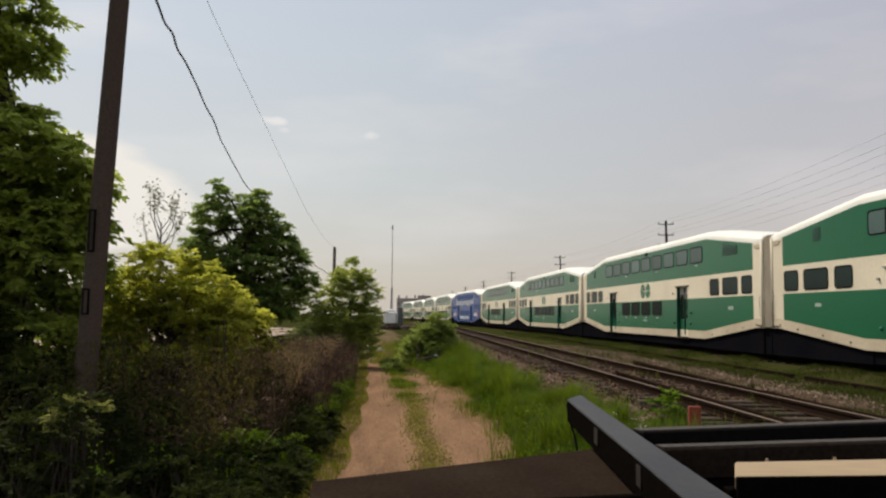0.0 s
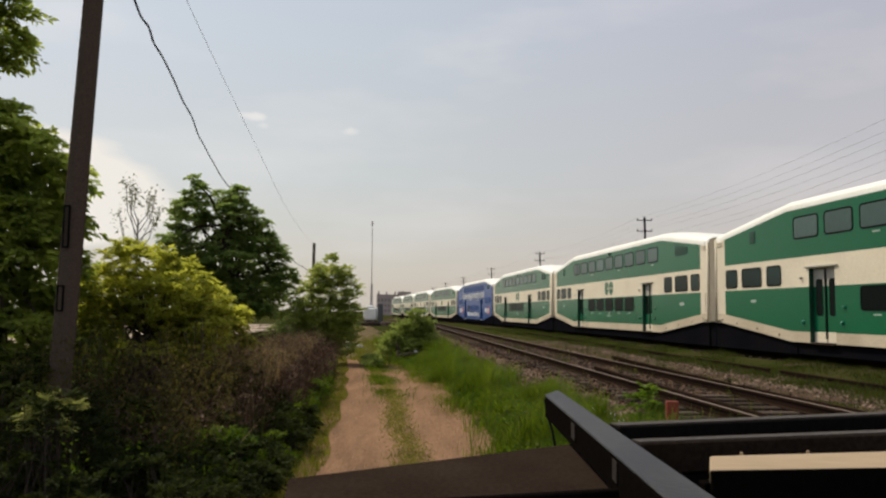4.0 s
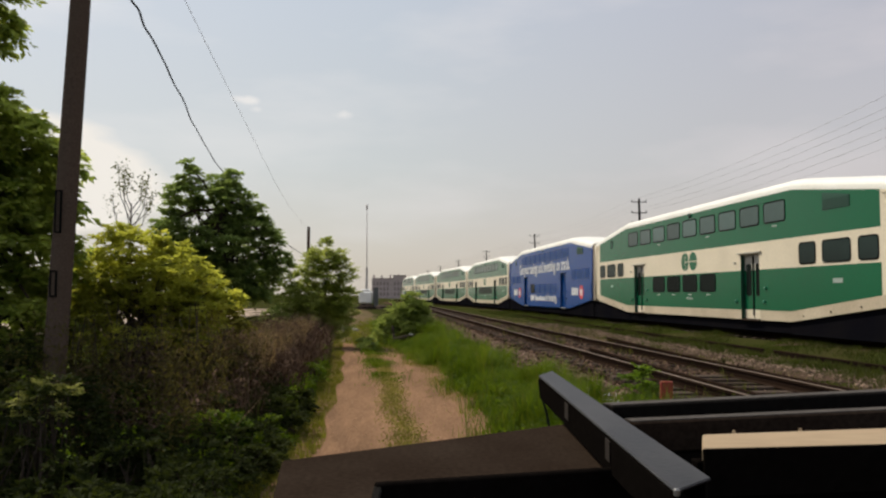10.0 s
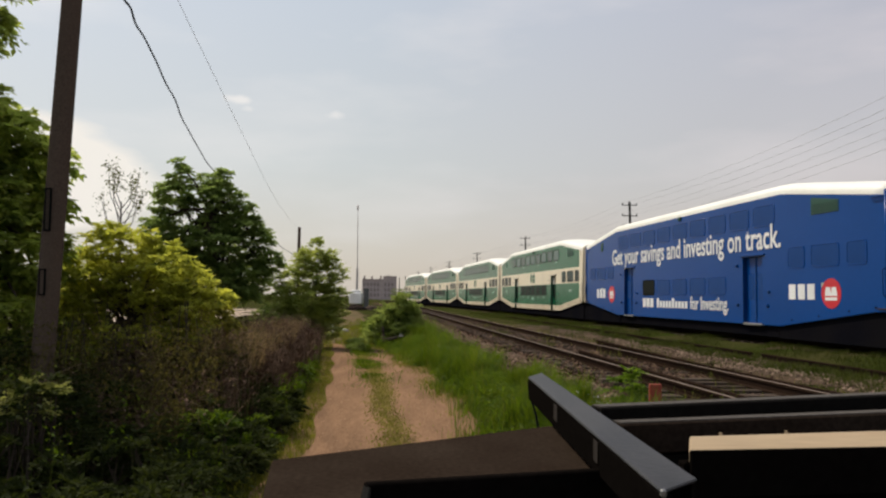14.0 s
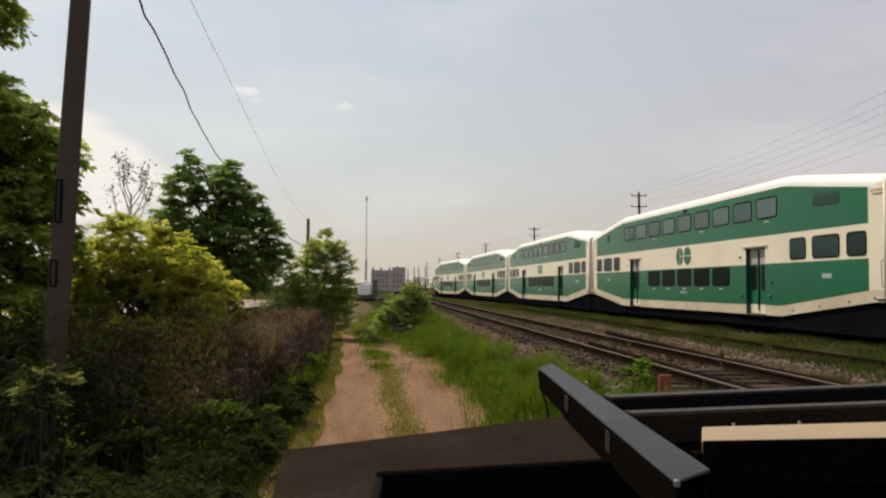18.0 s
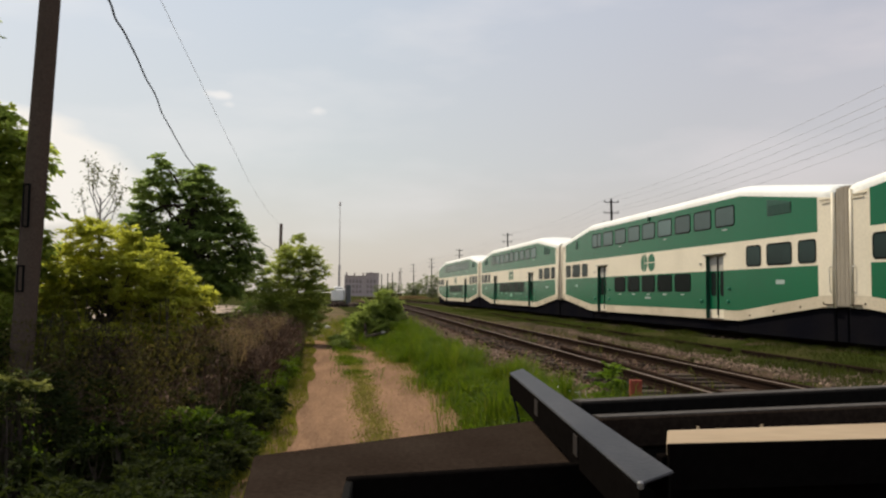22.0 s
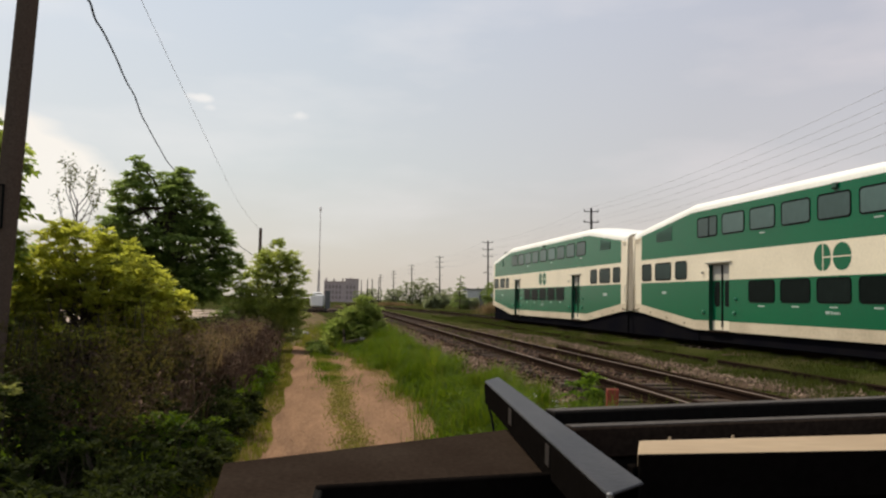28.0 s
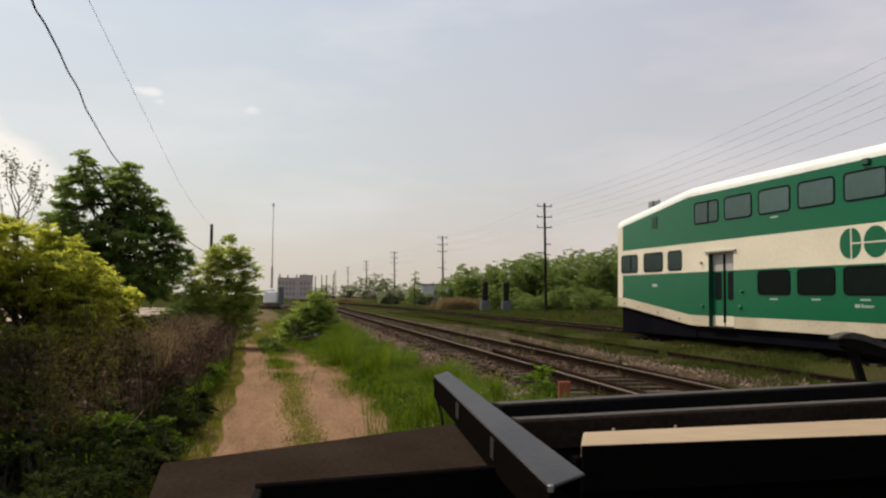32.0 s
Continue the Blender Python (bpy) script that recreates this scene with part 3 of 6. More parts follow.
sheet("gravel_lot", np.arange(-34, -10.5, 3), np.arange(34, 95, 6), lambda x, y: land(x, y) + 0.02, GRAVEL, "pale gravel yard beyond the hedge", "yard")


# ---- tracks ----
RAIL_SECTION = ((-0.07, 0), (0.07, 0), (0.07, 0.014), (0.012, 0.03), (0.012, 0.115), (0.036, 0.125), (0.034, 0.16), (-0.034, 0.16), (-0.036, 0.125),
                (-0.012, 0.115), (-0.012, 0.03), (-0.07, 0.014))


def rail(points, z0, parent, name="rail", label="rusty steel rail with a worn bright head", top=RAIL_TOP):
    bm = bmesh.new()
    rings = []
    for i, (x, y) in enumerate(points):
        a, b = points[max(i - 1, 0)], points[min(i + 1, len(points) - 1)]
        d = Vector((b[0] - a[0], b[1] - a[1])).normalized()
        rings.append([bm.verts.new((x + d.y * u, y - d.x * u, z0 + v)) for u, v in RAIL_SECTION])
    n = len(RAIL_SECTION)
    for a, b in zip(rings, rings[1:]):
        for k in range(n):
            f = bm.faces.new((a[k], b[k], b[(k + 1) % n], a[(k + 1) % n]))
            f.material_index = 1 if k == 6 else 0
    bm.faces.new(rings[0])
    bm.faces.new(rings[-1][::-1])
    bmesh.ops.recalc_face_normals(bm, faces=bm.faces)
    return part(name, bm, [RUST, top], parent, label)


near_track = thing("near_track", "single railway track with rusty rails on weathered timber ties", "railway track", "", "structure")
ys = np.concatenate([np.arange(-22, 90, 4.0), np.arange(90, 171, 5.0)])
for side in (-1, 1):
    rail([(float(main_x(y)) + side * GAUGE / 2, float(y)) for y in ys], RAIL_Z - 0.16, near_track)
# loose turnout rails that close in on the running rails
rail([(4.08, 18.9), (4.13, 16), (4.19, 13.4), (4.36, 9), (4.6, 3), (4.9, -4), (5.2, -12)], RAIL_Z - 0.16, near_track, "guard_rail", "dark rusty inner rail with a blunt end", RUST)
rail([(5.62, 23.6), (5.6, 18), (5.63, 14.5), (5.76, 11.3), (6.02, 7), (6.5, 0), (7.1, -8)], RAIL_Z - 0.16, near_track, "guard_rail", "dark rusty outer rail with a blunt end", RUST)

old_track = thing("old_track", "rusty disused rail sunk in the grass between the tracks", "railway track", "", "structure")
for y0, y1 in ((6, 21.5), (22.1, 36), (36.8, 62)):
    rail([(float(main_x(y)) + 5.42, float(y)) for y in np.linspace(y0, y1, 6)], 0.205, old_track, "rail", "dark rusty rail half buried in grass", RUST)

far_track = thing("far_track", "rusty railway track half hidden by grass", "railway track", "", "structure")
for side in (-1, 1):
    rail([tuple(float(v) for v in on_line(s, 1.485 + side * GAUGE / 2)[:2]) for s in np.arange(-185, 60, 4.0)], RAIL_Z - 0.16, far_track)


# ---- coaches ----
CAR_L = 25.3
XE = CAR_L / 2


def at_u(u):
    """Along the coach: u 0 at its trailing end, 1 at its leading end."""
    return -XE + u * CAR_L


def sill(x):
    a = abs(x)
    return 0.42 if a < 7.5 else 0.42 + (a - 7.5) / (XE - 0.6 - 7.5) * 0.53 if a < XE - 0.6 else 0.95


def roofline(x):
    a = abs(x)
    return 4.95 if a < 7.65 else 4.95 - (a - 7.65) / (XE - 7.65) * 0.64


SIDE = 1.485
DOOR_HALF, DOOR_TOP, BELT = 0.65, 2.68, 2.13


def body_mesh(doors, cab):
    """The shell: side walls with door recesses, roof and end walls. Materials: main, stripe, end, roof, black, bellows, door jamb, sill."""
    bm = bmesh.new()
    tail = -XE + (0.4 if cab else 0.78)
    xs = {-XE, XE, tail, XE - 0.78, -7.5, 7.5, -7.65, 7.65, -XE + 0.6, XE - 0.6, 0, 3.5}
    for d in doors:
        xs |= {d - DOOR_HALF, d + DOOR_HALF}
    xs = sorted(xs)
    arc = ((1.485, -0.36), (1.478, -0.24), (1.43, -0.13), (1.3, -0.05), (1.0, 0.0), (0.5, 0.04), (0.0, 0.055))
    for sgn in (-1, 1):
        cols = []
        for x in xs:
            s, r = sill(x), roofline(x)
            zs = [s, s + 0.33, BELT, DOOR_TOP, 3.07]
            cols.append([bm.verts.new((x, sgn * SIDE, z)) for z in zs] + [bm.verts.new((x, sgn * y, r + z)) for y, z in arc])
        for (xa, a), (xb, b) in zip(zip(xs, cols), zip(xs[1:], cols[1:])):
            xm = (xa + xb) / 2
            door = any(abs(xm - d) < DOOR_HALF for d in doors)
            end = xm > XE - 0.78 or xm < tail
            for k in range(len(a) - 1):
                if door and k < 3:
                    continue
                q = (a[k], b[k], b[k + 1], a[k + 1])
                f = bm.faces.new(q if sgn < 0 else q[::-1])
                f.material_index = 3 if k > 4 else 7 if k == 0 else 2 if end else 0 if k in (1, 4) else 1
                f.smooth = k > 4
        for d in doors:      # recess, with jamb colours darkened for the shade inside
            y0, y1 = sgn * SIDE, sgn * (SIDE - 0.22)
            x0, x1, z0, z1 = d - DOOR_HALF, d + DOOR_HALF, 0.42, DOOR_TOP
            c = [bm.verts.new(p) for p in ((x0, y0, z0), (x1, y0, z0), (x1, y0, z1), (x0, y0, z1), (x0, y1, z0), (x1, y1, z0), (x1, y1, z1), (x0, y1, z1))]
            for q, mi in (((0, 4, 7, 3), 6), ((5, 1, 2, 6), 6), ((3, 7, 6, 2), 1), ((0, 1, 5, 4), 1), ((4, 5, 6, 7), 4)):
                f = bm.faces.new([c[i] for i in q])
                f.material_index = mi
    # ends and underside
    for x in (-XE, XE):
        s, r = sill(x), roofline(x)
        ring = [(-SIDE, s)] + [(-y, r + z) for y, z in arc] + [(y, r + z) for y, z in arc[::-1][1:]] + [(SIDE, s)]
        f = bm.faces.new([bm.verts.new((x, y, z)) for y, z in ring])
        f.material_index = 5
    low = [x for x in xs]
    for xa, xb in zip(low, low[1:]):
        f = bm.faces.new([bm.verts.new(p) for p in ((xa, -SIDE, sill(xa)), (xa, SIDE, sill(xa)), (xb, SIDE, sill(xb)), (xb, -SIDE, sill(xb)))])
        f.material_index = 4
    bmesh.ops.remove_doubles(bm, verts=bm.verts, dist=0.001)
    bmesh.ops.recalc_face_normals(bm, faces=bm.faces)
    return bm


def rounded(w, h, r, n=4):
    """Outline of a rounded rectangle, about its middle."""
    pts = []
    for cx, cz, a0 in ((w / 2 - r, h / 2 - r, 0), (-w / 2 + r, h / 2 - r, 90), (-w / 2 + r, -h / 2 + r, 180), (w / 2 - r, -h / 2 + r, 270)):
        for k in range(n + 1):
            a = radians(a0 + 90 * k / n)
            pts.append((cx + r * math.cos(a), cz + r * math.sin(a)))
    return pts


def window_meshes(w, h):
    """A gasket ring and a pane, in the xz plane, facing -y."""
    ring, pane = bmesh.new(), bmesh.new()
    o, i = rounded(w, h, 0.13), rounded(w - 0.08, h - 0.08, 0.095)
    lv = [[ring.verts.new((x, y, z)) for x, z in p] for p, y in ((o, 0.0), (o, -0.016), (i, -0.016), (i, 0.0))]
    n = len(o)
    for a, b in zip(lv, lv[1:]):
        for k in range(n):
            ring.faces.new((a[k], b[k], b[(k + 1) % n], a[(k + 1) % n]))
    bmesh.ops.recalc_face_normals(ring, faces=ring.faces)
    p0 = rounded(w - 0.07, h - 0.07, 0.095)
    v = [pane.verts.new((x, -0.008, z)) for x, z in p0]
    v2 = [pane.verts.new((x, 0.004, z)) for x, z in p0]
    pane.faces.new(v[::-1])
    for k in range(n):
        pane.faces.new((v[k], v[(k + 1) % n], v2[(k + 1) % n], v2[k]))
    bmesh.ops.recalc_face_normals(pane, faces=pane.faces)
    return ring, pane


def mesh_of(bm, name, *mats):
    me = bpy.data.meshes.new(name)
    bm.to_mesh(me)
    bm.free()
    for m in mats:
        me.materials.append(m)
    return me


WIN = {}
SASH = mesh_of(box(bmesh.new(), -0.03, 0.03, -0.018, 0.002, -0.33, 0.33), "sash_bar", RUBBER)


def window_set(key, w, h, pane_mat, ring_mat):
    if key not in WIN:
        ring, pane = window_meshes(w, h)
        WIN[key] = mesh_of(ring, "window", ring_mat), mesh_of(pane, "pane", pane_mat)
    return WIN[key]


def lettering(text, width, cap, name, mat, parent, m, label=""):
    """Raised flat letters, fitted to a width and a height of capitals."""
    cu = bpy.data.curves.new(name, "FONT")
    cu.body, cu.extrude, cu.resolution_u, cu.offset = text, 0.004, 3, 0.012
    tmp = bpy.data.objects.new(name, cu)
    scene.collection.objects.link(tmp)
    bpy.context.view_layer.update()
    me = bpy.data.meshes.new_from_object(tmp.evaluated_get(bpy.context.evaluated_depsgraph_get()))
    bpy.data.objects.remove(tmp)
    co = np.empty(len(me.vertices) * 3, np.float32)
    me.vertices.foreach_get("co", co)
    co = co.reshape(-1, 3)
    co[:, 0] = (co[:, 0] - co[:, 0].min()) * width / np.ptp(co[:, 0])
    co[:, 1] *= cap / 0.5
    me.vertices.foreach_set("co", co.ravel())
    me.materials.clear()
    me.materials.append(mat)
    word = share(name, bpy.data.meshes.new(name), parent, m, label)
    bm = bmesh.new()
    bm.from_mesh(me)
    left = set(bm.verts)
    while left:
        todo, island = [left.pop()], set()
        while todo:
            v = todo.pop()
            island.add(v)
            for e in v.link_edges:
                o = e.other_vert(v)
                if o in left:
                    left.remove(o)
                    todo.append(o)
        one = bmesh.new()
        index = {v: one.verts.new(v.co) for v in island}
        for f in {f for v in island for f in v.link_faces}:
            one.faces.new([index[v] for v in f.verts])
        part("letter", one, mat, word)
    bm.free()
    return word


def disc(bm, cx, cz, rx, rz, y0=-0.006, n=28, a0=0, a1=360):
    """A thin plate with an elliptical outline on the coach side."""
    v = [bm.verts.new((cx + rx * math.cos(radians(a0 + (a1 - a0) * k / n)), y0, cz + rz * math.sin(radians(a0 + (a1 - a0) * k / n)))) for k in range(n + (a1 - a0 < 360))]
    f = bm.faces.new(v)
    r = bmesh.ops.extrude_face_region(bm, geom=[f])
    bmesh.ops.translate(bm, verts=[e for e in r["geom"] if isinstance(e, bmesh.types.BMVert)], vec=(0, 0.008, 0))
    return bm


def pie(bm, cx, cz, rx, rz, a0, a1, n=14):
    """A thin sector of an ellipse on the coach side."""
    v = [bm.verts.new((cx + rx * math.cos(radians(a0 + (a1 - a0) * k / n)), -0.006, cz + rz * math.sin(radians(a0 + (a1 - a0) * k / n)))) for k in range(n + 1)]
    if a1 - a0 < 170:
        v.append(bm.verts.new((cx, -0.006, cz)))
    f = bm.faces.new(v)
    r = bmesh.ops.extrude_face_region(bm, geom=[f])
    bmesh.ops.translate(bm, verts=[e for e in r["geom"] if isinstance(e, bmesh.types.BMVert)], vec=(0, 0.008, 0))
    bmesh.ops.recalc_face_normals(bm, faces=bm.faces)


def plate(x0, x1, z0, z1, thick=0.006):
    return box(bmesh.new(), x0, x1, -thick, 0.002, z0, z1)


def panel(name, outline, y, thick, mat, parent, label=""):
    """A flat panel on the coach side, from its outline in x and z."""
    bm = bmesh.new()
    f = bm.faces.new([bm.verts.new((x, y, z)) for x, z in outline])
    r = bmesh.ops.extrude_face_region(bm, geom=[f])
    bmesh.ops.translate(bm, verts=[e for e in r["geom"] if isinstance(e, bmesh.types.BMVert)], vec=(0, thick, 0))
    bmesh.ops.recalc_face_normals(bm, faces=bm.faces)
    return part(name, bm, mat, parent, label)


def bogie(car, x):
    """A two-axle truck under one end."""
    bm = bmesh.new()
    for sgn in (-1, 1):
        box(bm, x - 1.75, x + 1.75, sgn * 1.12 - 0.09, sgn * 1.12 + 0.09, 0.42, 0.68, 0.03)
        for dx in (-1.25, 1.25):
            box(bm, x + dx - 0.18, x + dx + 0.18, sgn * 1.12 - 0.13, sgn * 1.12 + 0.13, 0.28, 0.6, 0.03)
        rod(bm, (x, sgn * 1.12, 0.3), (x, sgn * 1.12, 0.86), 0.2, 0.2, 12)
    box(bm, x - 0.4, x + 0.4, -1.1, 1.1, 0.45, 0.75, 0.03)
    tr = part("truck", bm, BLACK, car, "black two-axle truck frame")
    for dx in (-1.25, 1.25):
        bm = bmesh.new()
        rod(bm, (x + dx, -0.82, 0.43), (x + dx, -0.69, 0.43), 0.43, 0.43, 24)
        rod(bm, (x + dx, 0.69, 0.43), (x + dx, 0.82, 0.43), 0.43, 0.43, 24)
        rod(bm, (x + dx, -0.7, 0.43), (x + dx, 0.7, 0.43), 0.08, 0.08, 10)
        part("wheelset", bm, RUST, tr)


def coach(label, lower=5, wrapped=False, cab=False, swap=False):
    """A bilevel coach, its trailing end at -x, its near side at -y, z from the rail head."""
    car = thing("bilevel_coach", label, "train coach", "coaches of the train")
    main, stripe, endc = (BLUE, BLUE, BLUE) if wrapped else (GREEN, CREAM, CREAM)
    doors = (-5.82, 4.93 if lower == 4 else 5.84)
    part("body", body_mesh(doors, cab), [main, stripe, endc, ROOF_WHITE, BLACK, BEIGE, BLUE_FILM if wrapped else LOUVRE_GREEN, BLUE if wrapped else SILL_CREAM], car)
    near = lambda x, z, y=-SIDE: Matrix.Translation((x, y, z))
    ring_mat = BLUE if wrapped else RUBBER
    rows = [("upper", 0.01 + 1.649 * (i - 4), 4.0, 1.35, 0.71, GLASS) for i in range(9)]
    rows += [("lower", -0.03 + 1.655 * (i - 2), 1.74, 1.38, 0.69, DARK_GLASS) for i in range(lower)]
    for x, w in ((8.466, 0.9), (9.922, 1.36), (11.358, 0.87)):
        for e in (-1, 1):
            if cab and e < 0 and x > 11:
                rows.append(("corner", -11.7, 2.55, 1.3, 0.68, MID_GLASS))
            else:
                rows.append(("end%.2f" % w, e * x, 2.55, w, 0.68, MID_GLASS))
    for key, x, z, w, h, gl in rows:
        bare = wrapped and key == "lower" and x < -3
        g = BLUE_FILM if wrapped and not bare else gl
        ring, pane = window_set((key, wrapped, bare), w, h, g, RUBBER if bare else ring_mat)
        for turn in (0, 1):
            m = near(x, z) if not turn else Matrix.Translation((x, SIDE, z)) @ pose(0, 0, 0, 0, 0, 180)
            wo = share("window", ring, car, m)
            share("pane", pane, wo, Matrix())
            if (key == "upper" and not wrapped and lower == 5 and x < -6) or key == "corner":
                share("sash_bar", SASH, wo, Matrix.Translation((0.12, 0, 0)))
        if not wrapped and (key == "lower" or (key == "upper" and round(x / 1.649) % 3 == 1)):
            o = part("sill_plate", plate(x - 0.16, x + 0.16, z - h / 2 - 0.13, z - h / 2 - 0.09), STEEL_MARK, car, "small pale plate under the window")
            o.location = (0, -SIDE, 0)
    for d in doors:
        for lx in (-1, 1):
            x0, x1 = sorted((d + lx * 0.02, d + lx * (DOOR_HALF - 0.01)))
            leaf = part("door", box(bmesh.new(), x0, x1, -SIDE + 0.14, -SIDE + 0.18, 0.76, BELT, 0.006), main, car, "sliding door leaf painted to match the coach")
            part("kick_panel", box(bmesh.new(), x0, x1, -SIDE + 0.14, -SIDE + 0.18, 0.44, 0.758, 0.006), main if wrapped else CREAM, leaf, "off-white panel at the door's foot")
            part("transom", box(bmesh.new(), x0, x1, -SIDE + 0.14, -SIDE + 0.18, BELT + 0.002, DOOR_TOP - 0.01, 0.006), main if wrapped else TRANSOM, leaf, "pale panel over the door leaf")
            top = 2.36 if lower == 4 else 2.1
            bm = bmesh.new()
            out = [bm.verts.new(((x0 + x1) / 2 + px, -SIDE + 0.134, (1.24 + top) / 2 + pz)) for px, pz in rounded(0.36, top - 1.24, 0.1)]
            f = bm.faces.new(out)
            r = bmesh.ops.extrude_face_region(bm, geom=[f])
            bmesh.ops.translate(bm, verts=[e for e in r["geom"] if isinstance(e, bmesh.types.BMVert)], vec=(0, 0.008, 0))
            bmesh.ops.recalc_face_normals(bm, faces=bm.faces)
            part("pane", bm, BLUE_FILM if wrapped else DARK_GLASS, leaf)
        part("door_seal", box(bmesh.new(), d - 0.035, d + 0.035, -SIDE + 0.11, -SIDE + 0.145, 0.56, DOOR_TOP - 0.03), BLUE_FILM if wrapped else RUBBER, car, "black rubber door edge")
        bm = box(bmesh.new(), d - DOOR_HALF - 0.16, d + DOOR_HALF + 0.16, -SIDE - 0.06, -SIDE, DOOR_TOP + 0.03, DOOR_TOP + 0.075, 0.008)
        part("rain_gutter", bm, main if wrapped else TRANSOM, car)
        bm = box(bmesh.new(), d - 0.6, d + 0.6, -SIDE - 0.03, -SIDE + 0.1, 0.38, 0.45, 0.01)
        part("door_step", bm, STEEL if wrapped else TIE, car, "scuffed metal door step")
        for dx, z in ((-0.98, 1.05), (0.98, 1.05), (1.08, 1.5), (-1.02, 2.42)):
            bm = bmesh.new()
            rod(bm, (d + dx, -SIDE, z), (d + dx, -SIDE - 0.07, z - 0.02), 0.065 if z < 1.2 else 0.045, 0.04, 8)
            part("side_light", bm, BLUE_FILM if wrapped else TRANSOM if z > 2.3 else LAMP_GREEN, car, "small round marker light")
    # louvres at the two ends of the upper side, their heads following the roof
    for x, w, z0, za, zb in ((-9.81, 0.4, 3.74, 4.15, 4.17), (9.95, 1.31, 3.76, 4.28, 4.08)):
        if swap and x < 0:
            x, w, z0, za, zb = -9.85, 1.31, 3.72, 4.06, 4.26
        lv = panel("louvre", [(x - w / 2, z0), (x + w / 2, z0), (x + w / 2, zb), (x - w / 2, za)], -SIDE - 0.01, 0.012, LOUVRE_GREEN, car, "dark green louvred vent")
        for k in range(5):
            zz = z0 + (k + 0.5) * (min(za, zb) - z0) / 5
            part("slat", box(bmesh.new(), x - w / 2 + 0.03, x + w / 2 - 0.03, -SIDE - 0.024, -SIDE - 0.009, zz - 0.012, zz + 0.012), LOUVRE_GREEN, lv)
    part("indicator_lamp", box(bmesh.new(), -0.02, 0.2, -SIDE - 0.07, -SIDE + 0.02, 4.44, 4.6, 0.02), LOUVRE_GREEN, car)
    # rain gutters and grab rails on the plain corners
    for e in (-1, 1):
        if cab and e < 0:
            continue
        for x0, x1, z in ((11.98, 12.5, 3.94), (12.08, 12.5, 3.84)):
            part("drip_rail", box(bmesh.new(), min(e * x0, e * x1), max(e * x0, e * x1), -SIDE - 0.03, -SIDE, z, z + 0.03), endc, car)
        x = e * 12.46
        pts = [(x, -SIDE, 2.08), (x, -SIDE - 0.07, 2.04), (x + e * 0.03, -SIDE - 0.075, 1.7), (x + e * 0.03, -SIDE - 0.07, 1.4), (x, -SIDE, 1.36)]
        part("grab_rail", tube(pts, 0.016, 6), TRANSOM if not wrapped else BLUE_FILM, car, "bent steel grab rail")
        part("end_step", box(bmesh.new(), min(e * 12.2, e * 12.6), max(e * 12.2, e * 12.6), -SIDE - 0.06, -SIDE, 1.02, 1.05, 0.006), TIE, car, "rusty step at the coach's corner")
    # bellows at both ends
    for e in (-1, 1):
        if cab and e < 0:
            continue
        bm = bmesh.new()
        for k in range(4):
            x0 = e * (XE + 0.01 + k * 0.07)
            g = 0.0 if k % 2 else 0.008
            box(bm, min(x0, x0 + e * 0.07), max(x0, x0 + e * 0.07), -1.47 + g, 1.47 - g, 0.98 + g, 4.2 - g, 0.012)
        part("bellows", bm, BEIGE, car, "beige gangway bellows")
        bm = bmesh.new()
        box(bm, min(e * XE, e * (XE + 0.3)), max(e * XE, e * (XE + 0.3)), -0.18, 0.18, 0.55, 0.85, 0.04)
        part("coupler", bm, BLACK, car)
        for sgn in (-1, 1):    # corner post
            bm = bmesh.new()
            rod(bm, (e * (XE - 0.08), sgn * (SIDE + 0.004), 0.95), (e * (XE - 0.08), sgn * (SIDE + 0.004), 4.1), 0.045, 0.045, 8)
            part("corner_post", bm, endc, car)
    for x in (-9.7, 9.7):
        bogie(car, x)
    def under(name, x0, x1, y0, y1, z0, z1, bevel=0.03):
        part(name, box(bmesh.new(), min(x0, x1), max(x0, x1), y0, y1, z0, z1, bevel), BLACK, car)

    under("underframe", -7.3, 7.3, -1.38, 1.38, 0.02, 0.42)
    for e in (-1, 1):
        under("centre_sill", e * 7.3, e * 12.2, -0.95, 0.95, 0.3, 0.86)
        under("skirt", e * 7.3, e * 12.45, -1.4, -1.25, 0.0, 0.93)
        under("skirt", e * 7.3, e * 12.2, 1.25, 1.4, 0.22, 0.6)
        if not (cab and e < 0):
            under("end_box", e * 12.2, e * (XE + 0.27), -1.34, 1.34, 0.0, 0.92)
    for sgn in (-1, 1):
        for x0, x1 in ((-7.9, -7.3), (7.3, 7.9), (XE - 1.9, XE - 0.7), (-XE + 0.7, -XE + 1.9)):
            under("equipment_box", x0, x1, sgn * 1.2 - 0.15, sgn * 1.2 + 0.15, 0.35, sill((x0 + x1) / 2) + 0.05, 0.02)
    # roof fittings
    for x in (at_u(0.9), at_u(0.1)):
        bm = bmesh.new()
        box(bm, x - 0.25, x + 0.25, -0.5, 0.5, roofline(x) - 0.08, roofline(x) + 0.02, 0.02)
        part("roof_hatch", bm, ROOF_WHITE, car)
    # fixing bolts along the sloping sill
    for e in (-1, 1):
        for x in (8.2, 9.6, 11.0, 12.1):
            bm = bmesh.new()
            rod(bm, (e * x, -SIDE, sill(e * x) + 0.12), (e * x, -SIDE - 0.02, sill(e * x) + 0.12), 0.03, 0.03, 6)
            part("jacking_bolt", bm, BLACK, car)
    # small markings
    bm = plate(-9.98, -9.65, 1.68, 1.78)
    o = part("coach_mark", bm, STEEL_MARK, car)
    o.location = (0, -SIDE, 0)
    bm = plate(9.74, 10.2, 1.62, 1.75)
    o = part("coach_mark", bm, STEEL_MARK, car)
    o.location = (0, -SIDE, 0)
